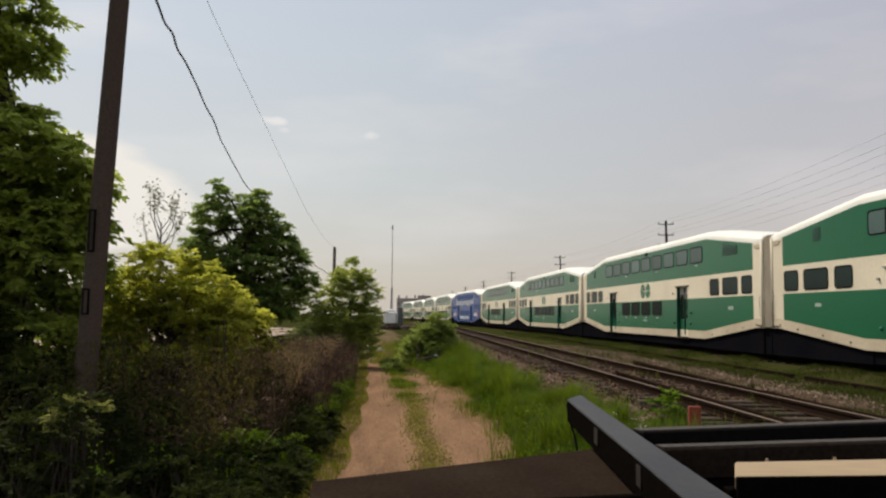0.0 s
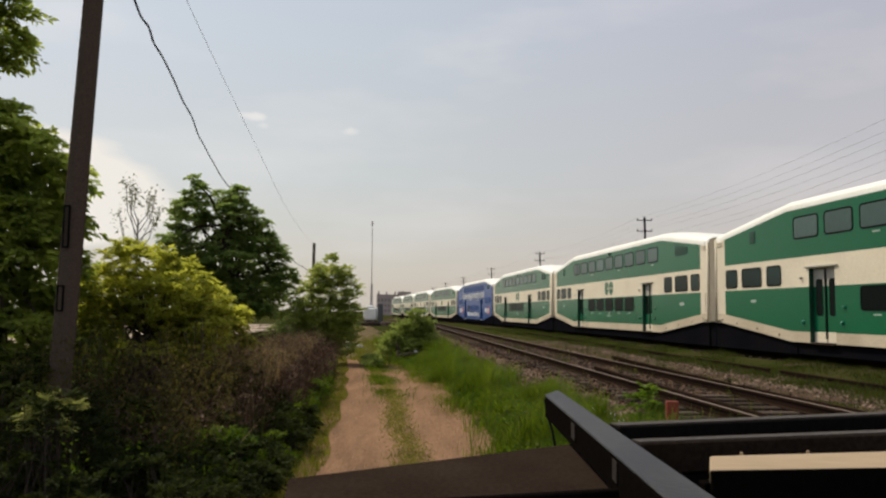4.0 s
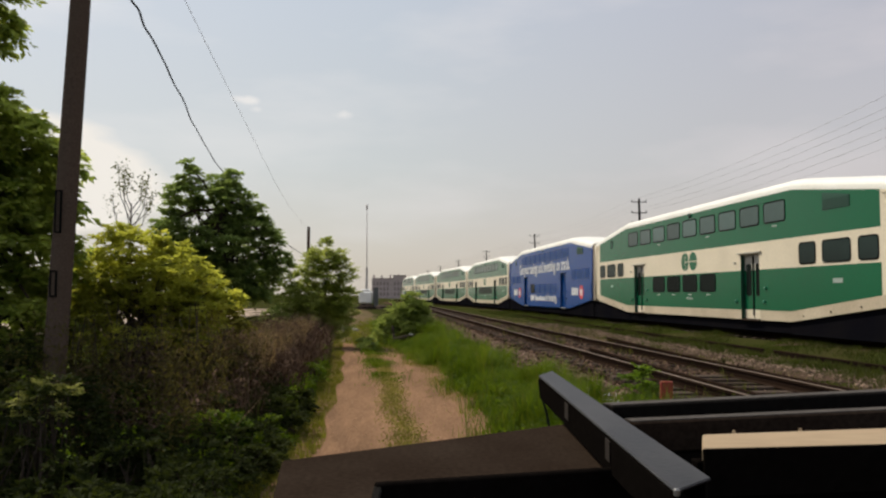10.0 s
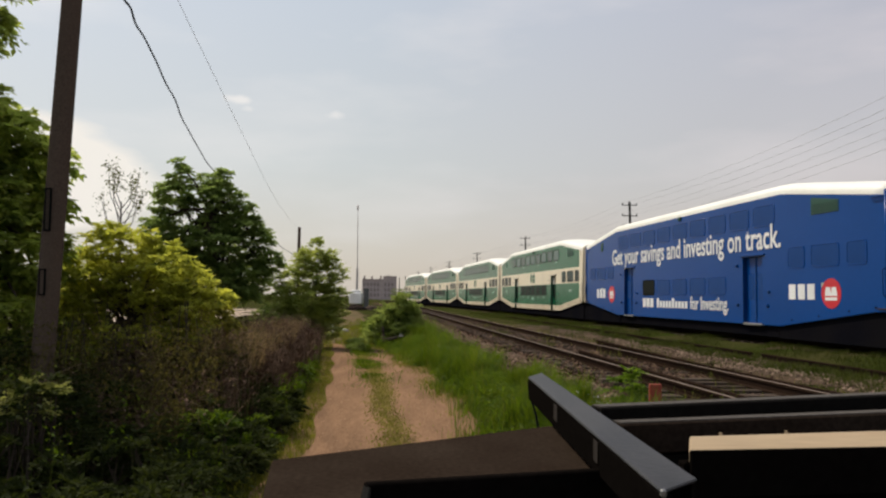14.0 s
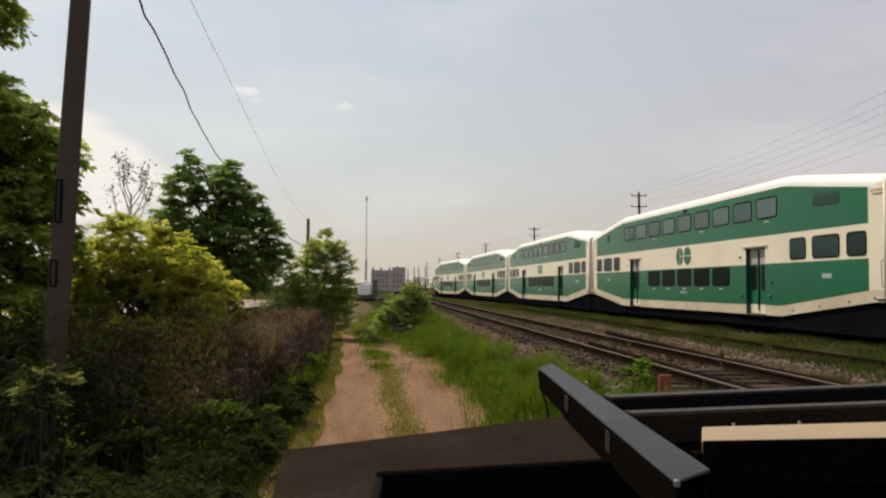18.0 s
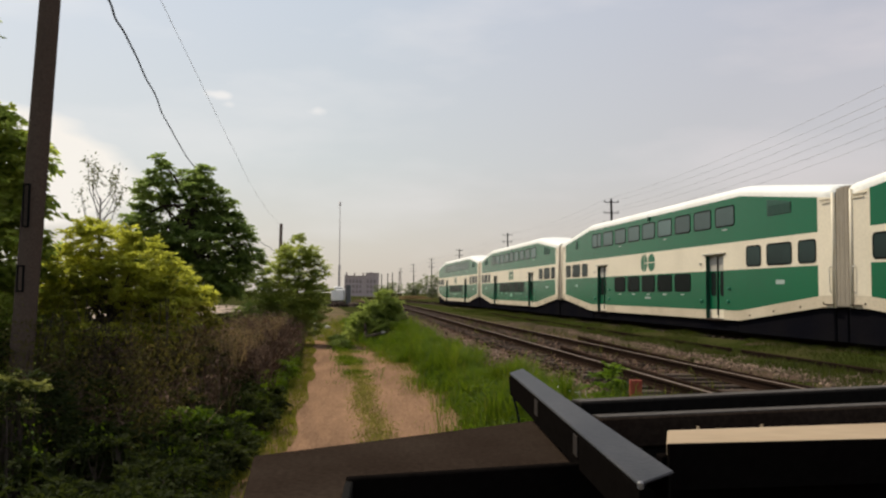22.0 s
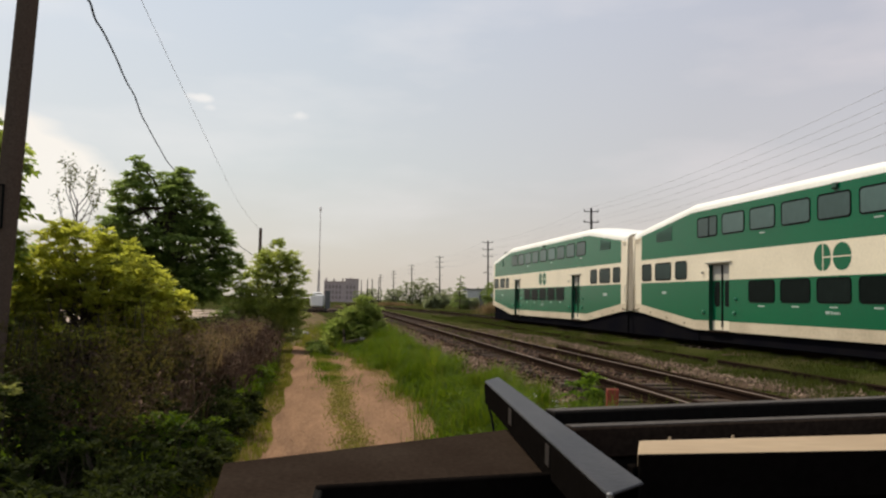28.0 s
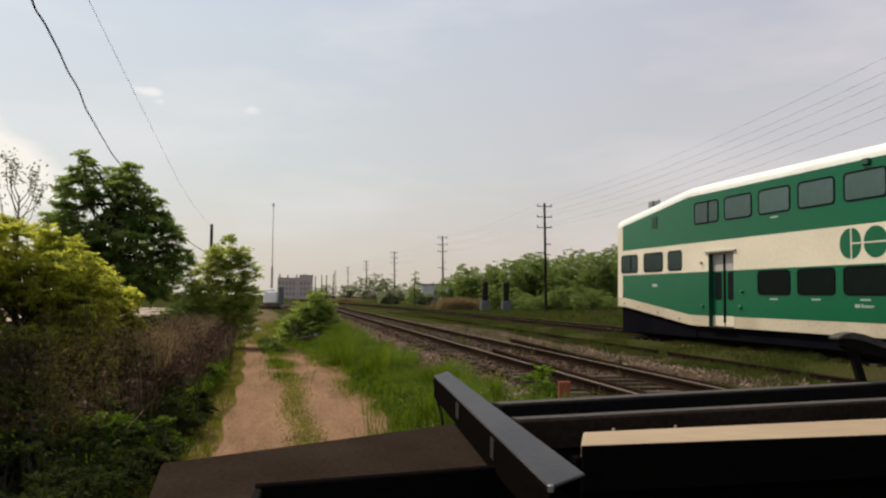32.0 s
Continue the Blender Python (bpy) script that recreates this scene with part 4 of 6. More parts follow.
    if not wrapped:
        bm = bmesh.new()
        cx, cz = -0.07, 2.635
        pie(bm, cx - 0.41, cz, 0.35, 0.37, 90, 270)
        pie(bm, cx - 0.36, cz + 0.02, 0.3, 0.35, 0, 90)
        pie(bm, cx - 0.36, cz - 0.02, 0.3, 0.35, 270, 360)
        pie(bm, cx + 0.38, cz + 0.02, 0.36, 0.35, 0, 180)
        pie(bm, cx + 0.38, cz - 0.02, 0.36, 0.35, 180, 360)
        o = part("emblem", bm, GREEN, car, "green emblem of two split discs")
        o.location = (0, -SIDE, 0)
        bm = bmesh.new()
        box(bm, -0.36, -0.2, -0.006, 0.002, 1.1, 1.18)
        for k, w in enumerate((0.05, 0.035, 0.05, 0.05, 0.035, 0.035, 0.02)):
            box(bm, -0.15 + 0.06 * k, -0.15 + 0.06 * k + w, -0.006, 0.002, 1.1, 1.19 if k == 0 else 1.16)
        o = part("fleet_lettering", bm, STEEL_MARK, car, "small white lettering")
        o.location = (0, -SIDE, 0)
    else:
        face = lambda u, z: Matrix.Translation((at_u(u), -SIDE - 0.018, z)) @ pose(0, 0, 0, 90)
        lettering("Get your savings and investing on track.", 15.8, 0.56, "slogan", WHITE_INK, car, face(0.178, 2.92), "white advertising slogan in bold letters")
        lettering("for Investing.", 0.125 * CAR_L, 0.36, "slogan", WHITE_INK, car, face(0.54, 0.84), "white advertising slogan in bold letters")
        bars = [(0.341 + 0.0175 * k, 0.0135, 0.86, 1.26) for k in range(3)]
        bars += [(0.406 + 0.0126 * k, 0.0088, 0.86, 1.26 if k in (0, 5) else 1.14) for k in range(10)]
        bars += [(u + 0.0195 * k, 0.0145, 1.26, 1.72) for u in (0.8185, 0.079) for k in range(3)]
        for u0, w, z0, z1 in bars:
            u1 = u0 + w
            o = part("lettering_bar", plate(at_u(u0), at_u(u1), z0, z1, 0.01), WHITE_INK, car, "white lettering block")
            o.location = (0, -SIDE, 0)
        for u in (0.9035, 0.172):
            o = part("emblem", disc(bmesh.new(), at_u(u), 1.44, 0.46, 0.43, -0.01), RED_INK, car, "red round emblem with a white mark")
            o.location = (0, -SIDE, 0)
            bm = bmesh.new()
            for dx in (-0.14, 0.14):
                v = [bm.verts.new((at_u(u) + dx + a, -0.014, 1.42 + b)) for a, b in ((-0.16, -0.05), (0.16, -0.05), (0.1, 0.2), (-0.1, 0.2))]
                bm.faces.new(v)
            box(bm, at_u(u) - 0.28, at_u(u) + 0.28, -0.014, -0.009, 1.24, 1.33)
            o = part("emblem_mark", bm, WHITE_INK, car)
            o.location = (0, -SIDE, 0)
    if cab:
        bm = bmesh.new()
        box(bm, -10.9, -10.6, -1.15, -0.85, roofline(-10.7) - 0.05, roofline(-10.7) + 0.28, 0.03)
        box(bm, -10.5, -10.3, -1.1, -0.95, roofline(-10.4) - 0.05, roofline(-10.4) + 0.24, 0.03)
        part("horn", bm, STEEL, car, "roof horn and beacon")
    return car


GREEN_LABEL = "double-deck coach in green and off-white paint with tinted windows"
CARS = {}
CARS[2] = coach(GREEN_LABEL)
CARS[1] = coach(GREEN_LABEL, lower=4)
CARS[4] = coach("double-deck coach wrapped in a bright blue advertisement", wrapped=True)
CARS[7] = coach(GREEN_LABEL, swap=True)
CARS[8] = coach("green and off-white double-deck cab coach at the train's tail", cab=True)
for k, src in ((0, 2), (3, 1), (5, 2), (6, 2)):
    CARS[k] = copy_thing(CARS[src], Matrix())


def travelled(t):
    """Place of the train along its line, in metres, at t seconds."""
    ts = (-4, 1, 3, 6, 9, 11, 13, 18, 20, 23, 28, 30, 32, 36)
    ds = (-30.2, -1.18, 10.42, 28.26, 47.04, 60.01, 73.01, 104.83, 117.42, 136.42, 169.4, 183.51, 198.42, 228.8)
    i = max(1, min(len(ts) - 3, int(np.searchsorted(ts, t, "right")) - 1))
    m = lambda j: (ds[j + 1] - ds[j - 1]) / (ts[j + 1] - ts[j - 1])
    h = ts[i + 1] - ts[i]
    u = (t - ts[i]) / h
    return ((2 * u ** 3 - 3 * u ** 2 + 1) * ds[i] + (u ** 3 - 2 * u ** 2 + u) * h * m(i)
            + (3 * u ** 2 - 2 * u ** 3) * ds[i + 1] + (u ** 3 - u ** 2) * h * m(i + 1))


def car_pose(k, t):
    s = travelled(t) - PITCH * (k - 0.5)
    xa, ya, _ = on_line(s - 9.7)
    xb, yb, _ = on_line(s + 9.7)
    return pose((xa + xb) / 2, (ya + yb) / 2, RAIL_Z, 0, 0, math.degrees(math.atan2(yb - ya, xb - xa)))


# ---- poles and wires ----
def wood_pole(name, base, top, r0, r1, mat, label, group="", category="utility pole"):
    p = thing(name, label, category, group)
    part("shaft", tube([Vector(base).lerp(Vector(top), k / 8) for k in range(9)], r0, 14), mat, p)
    me = p.children[0].data
    co = np.empty(len(me.vertices) * 3, np.float32)
    me.vertices.foreach_get("co", co)
    co = co.reshape(-1, 3)
    f = (co[:, 2] - base[2]) / (top[2] - base[2])
    axis = np.array(base) + f[:, None] * (np.array(top) - np.array(base))
    k = (1 + (r1 / r0 - 1) * f)[:, None]
    co[:, :2] = axis[:, :2] + (co[:, :2] - axis[:, :2]) * k
    me.vertices.foreach_set("co", co.ravel())
    bm = bmesh.new()
    rod(bm, Vector(top) - Vector((0, 0, 0.02)), Vector(top) + Vector((0, 0, 0.03)), r1, r1 * 0.8, 14)
    part("cap", bm, mat, p)
    return p


near_pole = wood_pole("utility_pole", (-3.925, 8.69, 0.0), (-3.535, 8.74, 10.2), 0.122, 0.088, WOOD_POLE, "weathered wooden utility pole rising out of the hedge")
for z, h in ((2.72, 0.46), (1.95, 0.28)):
    x, w, y = -3.945 + 0.038 * z, 0.036, 8.69 - 0.124
    bm = box(bmesh.new(), x - w, x + w, y, y + 0.02, z - h / 2, z - h / 2 + 0.016)
    box(bm, x - w, x + w, y, y + 0.02, z + h / 2 - 0.016, z + h / 2)
    box(bm, x - w, x - w + 0.016, y, y + 0.02, z - h / 2 + 0.016, z + h / 2 - 0.016)
    box(bm, x + w - 0.016, x + w, y, y + 0.02, z - h / 2 + 0.016, z + h / 2 - 0.016)
    tag = part("pole_tag", bm, RUBBER, near_pole, "black tag frame nailed to the pole")
    bm = box(bmesh.new(), x - w + 0.012, x + w - 0.012, y + 0.006, y + 0.03, z - h / 2 + 0.012, z + h / 2 - 0.012)
    for k in range(4 if h > 0.4 else 0):
        zz = z - h / 2 + 0.07 + 0.1 * k
        box(bm, x - 0.014, x + 0.014, y + 0.003, y + 0.008, zz, zz + 0.045)
    part("tag_strip", bm, BARK if h > 0.4 else WOOD_POLE, tag, "worn reddish strip in the tag")
bm = bmesh.new()
box(bm, -4.6, -2.7, 8.5, 8.6, 9.5, 9.62, 0.01)
part("crossarm", bm, WOOD_POLE, near_pole)

wood_pole("utility_pole", (-8.2, 59.4, 0.0), (-8.2, 59.4, 6.85), 0.14, 0.11, WOOD_POLE, "weathered wooden utility pole behind the shrubs")


def cable(name, pts, r, mat, label, wave=0.0, group="", steps=40):
    """A cable through the points, smoothly."""
    pts = [Vector(p) for p in pts]
    out = []
    for i in range(len(pts) - 1):
        p0, p1, p2, p3 = pts[max(i - 1, 0)], pts[i], pts[i + 1], pts[min(i + 2, len(pts) - 1)]
        for k in range(steps):
            u = k / steps
            q = 0.5 * ((2 * p1) + (p2 - p0) * u + (2 * p0 - 5 * p1 + 4 * p2 - p3) * u * u + (3 * p1 - p0 - 3 * p2 + p3) * u ** 3)
            s = (i + u) * 16.0
            out.append(q + Vector((math.sin(s * 0.9), 0, math.cos(s * 1.37))) * wave)
    out.append(pts[-1])
    bm = tube(out, r, 6)
    me = mesh_of(bm, name, mat)
    ob = new(name, me)
    return tagged(ob, label, "cable", group)


cable("service_cable", [(-3.72, 8.7, 6.35), (-4.25, 11.2, 6.36), (-5.09, 16.0, 6.4), (-7.48, 29.5, 6.68), (-8.0, 44, 5.2), (-8.2, 59.3, 4.6)], 0.018, WIRE,
      "thick black twisted cable slung between the wooden poles", 0.016)
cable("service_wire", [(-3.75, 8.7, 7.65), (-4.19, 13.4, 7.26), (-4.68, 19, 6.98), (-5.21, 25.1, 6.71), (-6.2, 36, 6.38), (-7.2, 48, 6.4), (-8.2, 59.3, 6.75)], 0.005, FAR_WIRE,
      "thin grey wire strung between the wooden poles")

LINE = [(24.3 - 4.06 * k, 86.7 + 51.4 * k) for k in range(-2, 6)]
ARMS = ((12.15, 0.85), (10.95, 0.85), (9.75, 0.85))


LIFT = {LINE[0]: 2.2, LINE[1]: 1.7}


def line_pole(x, y):
    up = LIFT.get((x, y), 0)
    p = wood_pole("line_pole", (x + 0.25, y, 0.25), (x, y, 12.5 + up), 0.17, 0.12, DARK_POLE, "tall dark wooden line pole with short crossarms", "poles of the power line")
    for z, half in ARMS:
        z += up
        bm = bmesh.new()
        box(bm, x - half, x + half, y - 0.05, y + 0.05, z - 0.045, z + 0.045, 0.008)
        part("crossarm", bm, DARK_POLE, p)
        for s in (-1, 1):
            bm = bmesh.new()
            rod(bm, (x + s * half * 0.92, y, z + 0.05), (x + s * half * 0.92, y, z + 0.26), 0.06, 0.04, 8)
            part("insulator", bm, CABINET, p, "grey insulator")
    for z, s in ((7.9, 1), (6.9, -1), (6.7, 1)):
        bm = bmesh.new()
        box(bm, min(x, x + s * 0.75), max(x, x + s * 0.75), y - 0.05, y + 0.05, z - 0.05, z + 0.05)
        part("bracket", bm, DARK_POLE, p)
    return p


for x, y in LINE:
    line_pole(x, y)
for z, half in ARMS:
    for s in (-1, 1):
        pts = []
        for (xa, ya), (xb, yb) in zip(LINE, LINE[1:]):
            for k in range(8):
                u = k / 8
                pts.append((xa + (xb - xa) * u + s * half * 0.92, ya + (yb - ya) * u, z + 0.26 + (1 - u) * LIFT.get((xa, ya), 0) + u * LIFT.get((xb, yb), 0) - 0.75 * 4 * u * (1 - u)))
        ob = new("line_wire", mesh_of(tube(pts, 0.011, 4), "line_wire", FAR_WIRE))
        tagged(ob, "thin grey power line wire strung from pole to pole", "wire", "wires of the power line")


# ---- trees and shrubs ----
def crown_points(rng, lobes, clumps, hollow=0.6):
    """Places for sprigs about ellipsoid lobes (x, y, z, rx, ry, rz), and the ways out of the crown there."""
    tips, ways = [], []
    size = np.array([l[3] * l[4] * l[5] for l in lobes]) ** 0.67
    for l, share_of in zip(lobes, size / size.sum()):
        n = max(3, int(clumps * share_of))
        d = rng.normal(size=(n, 3))
        d /= np.linalg.norm(d, axis=1)[:, None]
        r = hollow + (1 - hollow) * rng.uniform(0, 1, n) ** 0.5
        tips.append(np.array(l[:3]) + d * r[:, None] * np.array(l[3:]) * rng.uniform(0.8, 1.04, (n, 1)))
        ways.append(d)
    return np.concatenate(tips), np.concatenate(ways)


def tree(name, base, trunk_top, r, lobes, clumps, reach, fronds, pairs, leaf, material, seed, label, category="tree", group="", limbs=26, hollow=0.6, slim=0.42, droop=0.4, rise=0.1):
    rng = np.random.default_rng(seed)
    t = thing(name, label, category, group)
    tips, ways = crown_points(rng, lobes, clumps, hollow)
    bm = bmesh.new()
    b, top = Vector(base), Vector(trunk_top)
    mids = [b.lerp(top, k / 4) + Vector(rng.normal(0, r * 0.5, 3)) * (0 < k < 4) for k in range(5)]
    for k in range(4):
        rod(bm, mids[k], mids[k + 1], r * (1 - 0.17 * k), r * (1 - 0.17 * (k + 1)), 9)
    part("trunk", bm, BARK, t)
    bm = bmesh.new()
    for i in rng.choice(len(tips), min(limbs, len(tips)), replace=False):
        tip = Vector(tips[i])
        k = rng.uniform(0.3, 1.0)
        start = b.lerp(top, k)
        knee = start.lerp(tip, 0.5) + Vector((0, 0, 0.12 * (tip - start).length))
        rod(bm, start, knee, r * 0.32, r * 0.2, 6)
        rod(bm, knee, tip, r * 0.2, r * 0.06, 5)
    part("branchwork", bm, BARK, t)
    sprays("crown", tips, ways, reach, fronds, pairs, leaf, material, t, rng, droop, slim, rise)
    return t


tree("broadleaf_tree", (-6.2, 10.6, 0.1), (-6.1, 10.6, 5.2), 0.17,
     [(-7.3, 10.4, 7.0, 1.2, 1.1, 0.9), (-6.3, 10.4, 5.7, 0.98, 1.0, 0.85), (-7.0, 10.3, 4.9, 1.2, 1.0, 1.2), (-6.0, 10.4, 3.95, 1.15, 1.0, 0.68), (-5.1, 10.5, 3.7, 0.5, 0.6, 0.45), (-4.6, 10.6, 3.1, 0.24, 0.3, 0.25), (-4.8, 10.4, 2.45, 0.26, 0.4, 0.5), (-5.3, 10.4, 3.1, 0.6, 0.8, 0.5),
      (-6.4, 10.2, 3.0, 1.25, 1.0, 0.9), (-5.4, 10.3, 2.65, 0.7, 0.8, 0.55), (-6.6, 9.9, 1.8, 1.2, 1.0, 0.9), (-5.3, 10.4, 1.5, 0.8, 0.8, 0.7)],
     1050, 0.25, 8, 5, 0.125, LEAF_DARK, 11, "leafy dark green tree crowding the wooden pole", limbs=60, droop=0.4, slim=0.45, hollow=0.5)
tree("broadleaf_tree", (-7.1, 29.2, 0.2), (-7.2, 29.1, 5.6), 0.2,
     [(-8.38, 28.9, 6.6, 0.12, 0.2, 0.25), (-8.35, 28.9, 6.1, 0.35, 0.4, 0.4), (-8.45, 28.9, 5.3, 0.7, 0.7, 0.6), (-7.3, 29.1, 5.95, 0.35, 0.4, 0.3), (-6.85, 29.1, 6.1, 0.25, 0.3, 0.25), (-7.0, 29.1, 5.3, 0.75, 0.8, 0.6),
      (-6.1, 29.3, 5.2, 0.3, 0.4, 0.35), (-6.1, 29.3, 4.4, 0.6, 0.7, 0.55), (-5.5, 29.4, 3.9, 0.4, 0.5, 0.4), (-5.2, 29.4, 3.0, 0.5, 0.6, 0.55), (-8.9, 28.8, 4.3, 0.5, 0.8, 0.6),
      (-8.5, 28.8, 3.0, 1.1, 1.1, 1.1), (-7.1, 29.1, 3.5, 1.4, 1.2, 1.2), (-5.9, 29.4, 2.4, 0.9, 1.0, 0.95), (-7.4, 29.1, 2.2, 1.6, 1.2, 0.8)],
     900, 0.27, 8, 4, 0.16, LEAF_DEEP, 12, "bushy dark green tree with pointed tops beside the yard", limbs=46, droop=0.3, slim=0.42, rise=0.35, hollow=0.45)
lilac = tree("lilac_shrub", (-3.8, 11.4, 0.0), (-3.8, 11.4, 1.7), 0.045,
     [(-4.0, 11.3, 2.5, 0.5, 0.6, 0.3), (-3.55, 11.5, 2.25, 0.5, 0.6, 0.36), (-3.15, 11.7, 1.95, 0.4, 0.6, 0.24), (-2.85, 11.8, 1.75, 0.3, 0.4, 0.16), (-4.4, 11.2, 2.1, 0.36, 0.6, 0.34), (-4.2, 11.2, 2.72, 0.12, 0.2, 0.14),
      (-3.4, 11.5, 1.6, 0.6, 0.6, 0.3), (-4.5, 11.1, 1.55, 0.5, 0.5, 0.35), (-3.7, 11.0, 1.95, 0.6, 0.3, 0.3), (-4.3, 10.9, 1.75, 0.4, 0.3, 0.35), (-3.05, 11.3, 1.55, 0.35, 0.3, 0.2), (-3.9, 10.8, 1.25, 0.6, 0.3, 0.16), (-3.3, 11.1, 1.2, 0.45, 0.3, 0.14), (-4.4, 10.6, 1.2, 0.4, 0.3, 0.2)],
     760, 0.13, 7, 5, 0.055, LEAF_YELLOW, 13, "yellow-green leafy shrub standing in the hedge", "shrub", limbs=70, droop=0.25, slim=0.5, rise=0.35, hollow=0.5)
rng = np.random.default_rng(19)
for k in range(46):
    x, y = rng.uniform(-4.7, -2.7), rng.uniform(9.9, 11.4)
    top = Vector((x + rng.normal(0, 0.16), y + rng.normal(0, 0.1), rng.uniform(1.2, 1.75)))
    mid = Vector((x, y, 0)).lerp(top, 0.5) + Vector((rng.normal(0, 0.05), 0, 0))
    bm = rod(bmesh.new(), (x, y, 0.0), mid, 0.016, 0.011, 5)
    rod(bm, mid, top, 0.011, 0.005, 5)
    part("stem", bm, BARK, lilac)
tree("shrub", (-4.0, 11.9, 0.0), (-4.0, 11.9, 1.3), 0.04,
     [(-4.3, 11.8, 1.95, 0.6, 0.5, 0.45), (-3.6, 12.0, 1.8, 0.6, 0.5, 0.4), (-3.0, 12.2, 1.5, 0.5, 0.5, 0.2), (-4.9, 11.6, 1.8, 0.4, 0.4, 0.3)],
     150, 0.16, 7, 5, 0.075, LEAF_OLIVE, 17, "olive green shrub in the shade behind the yellow one", "shrub", limbs=60, hollow=0.3)
tree("shrub", (-3.3, 27.8, 0.0), (-3.2, 27.8, 1.6), 0.05,
     [(-3.25, 27.8, 3.45, 0.22, 0.4, 0.4), (-2.75, 27.8, 3.1, 0.25, 0.4, 0.35), (-4.3, 27.4, 0.7, 0.7, 0.6, 0.7), (-2.7, 27.5, 1.0, 0.5, 0.4, 0.8), (-3.5, 27.3, 1.2, 0.7, 0.4, 0.8), (-3.7, 27.8, 3.05, 0.35, 0.5, 0.45), (-3.2, 27.8, 2.5, 0.7, 0.8, 0.7), (-4.1, 27.6, 2.3, 0.5, 0.7, 0.5), (-4.4, 27.6, 1.5, 0.6, 0.8, 0.8), (-3.3, 27.7, 3.0, 0.6, 0.6, 0.5),
      (-2.5, 27.9, 2.4, 0.35, 0.5, 0.45), (-2.6, 27.9, 1.6, 0.5, 0.7, 0.7), (-3.0, 27.9, 0.9, 0.7, 0.7, 0.8), (-3.9, 27.7, 0.8, 1.0, 0.9, 0.8), (-3.4, 27.7, 1.6, 1.0, 0.8, 0.8)],
     980, 0.2, 7, 5, 0.085, LEAF_WILLOW, 14, "dense green willow-like shrub at the end of the hedge", "shrub", limbs=40, slim=0.4, droop=0.15, rise=0.4, hollow=0.4)
tree("shrub", (-0.6, 30.6, 0.0), (-0.5, 30.6, 1.0), 0.04,
     [(-0.85, 30.4, 1.15, 0.25, 0.4, 0.35), (-0.3, 30.6, 1.5, 0.25, 0.4, 0.4), (-0.5, 30.5, 0.9, 0.5, 0.5, 0.4), (-1.15, 30.2, 0.7, 0.3, 0.5, 0.35), (0.05, 30.8, 1.2, 0.22, 0.5, 0.35), (0.15, 30.9, 1.35, 0.15, 0.4, 0.25), (-0.15, 30.7, 1.7, 0.1, 0.3, 0.2), (0.3, 31.2, 0.8, 0.2, 0.8, 0.35),
      (-0.5, 30.1, 0.45, 0.6, 0.5, 0.4), (-1.4, 29.9, 0.35, 0.25, 0.5, 0.3), (0.1, 30.4, 0.4, 0.4, 0.6, 0.35)],
     420, 0.26, 6, 4, 0.11, LEAF_MID, 15, "low green scrub between the dirt road and the track", "shrub", limbs=50, hollow=0.4, slim=0.4, droop=0.25, rise=0.5)
tree("shrub", (-1.6, 26.4, 0.0), (-1.6, 26.4, 0.2), 0.015,
     [(-1.65, 26.2, 0.2, 0.28, 0.7, 0.18), (-1.8, 27.3, 0.24, 0.3, 0.7, 0.2)], 40, 0.16, 6, 4, 0.08, LEAF_MID, 18, "low green weeds in the middle of the dirt road", "shrub", limbs=12, hollow=0.1, rise=0.6)

# thin young tree with sparse leaves
rng = np.random.default_rng(16)
sapling = thing("sapling", "thin young tree with sparse pale leaves", "tree")
tips = []
for k in range(11):
    a = Vector((-8.75, 24.4, 3.3 + 0.12 * k))
    b = Vector((-8.75 + (0.25 + 0.6 * rng.uniform()) * (1 if k % 2 else -1) * (1 - 0.05 * k), 24.4 + rng.uniform(-0.5, 0.5), rng.uniform(4.7, 5.8)))
    m2 = a.lerp(b, 0.5) + Vector((0.12 if k % 2 else -0.12, 0, -0.08))
    bm = rod(bmesh.new(), a, m2, 0.017, 0.011, 5)
    rod(bm, m2, b, 0.011, 0.005, 5)
    part("branch", bm, BARK, sapling)
    if k != 2:          # one branch is bare
        tips += [m2.lerp(b, u) for u in (0.35, 0.7, 1.0)]
bm = rod(bmesh.new(), (-8.75, 24.4, 2.2), (-8.75, 24.4, 4.6), 0.045, 0.02, 7)
rod(bm, (-8.75, 24.4, 0), (-8.75, 24.4, 2.3), 0.06, 0.045, 8)
part("trunk", bm, BARK, sapling)
pts = np.repeat(np.array(tips), 13, 0) + rng.normal(size=(len(tips) * 13, 3)) * 0.1
leaves("foliage", pts, 0.11, BARK_LEAF, sapling, "", rng)


def bush(seed, x, y, rx, ry, h, material, n, leaf, label, group="hedge bushes", z0=0.0):
    """A low multi-stemmed bush of about n leaves."""
    rng = np.random.default_rng(seed)
    t = thing("hedge_bush", label, "bush", group)
    tips, ways = crown_points(rng, [(x, y, z0 + h * 0.55, rx * 0.85, ry * 0.85, h * 0.45)], max(8, n // 44), 0.4)
    ways = ways[tips[:, 2] > 0.06]
    tips = tips[tips[:, 2] > 0.06]
    bm = bmesh.new()
    for i in rng.choice(len(tips), min(14, len(tips)), replace=False):
        rod(bm, (x + rng.normal(0, rx * 0.3), y + rng.normal(0, ry * 0.3), 0), Vector(tips[i]), 0.012, 0.005, 5)
    part("stemwork", bm, BARK, t)
    sprays("foliage", tips, ways, leaf * 2.4, 6, 5, leaf, material, t, rng, 0.3, 0.45, 0.3)
    return t


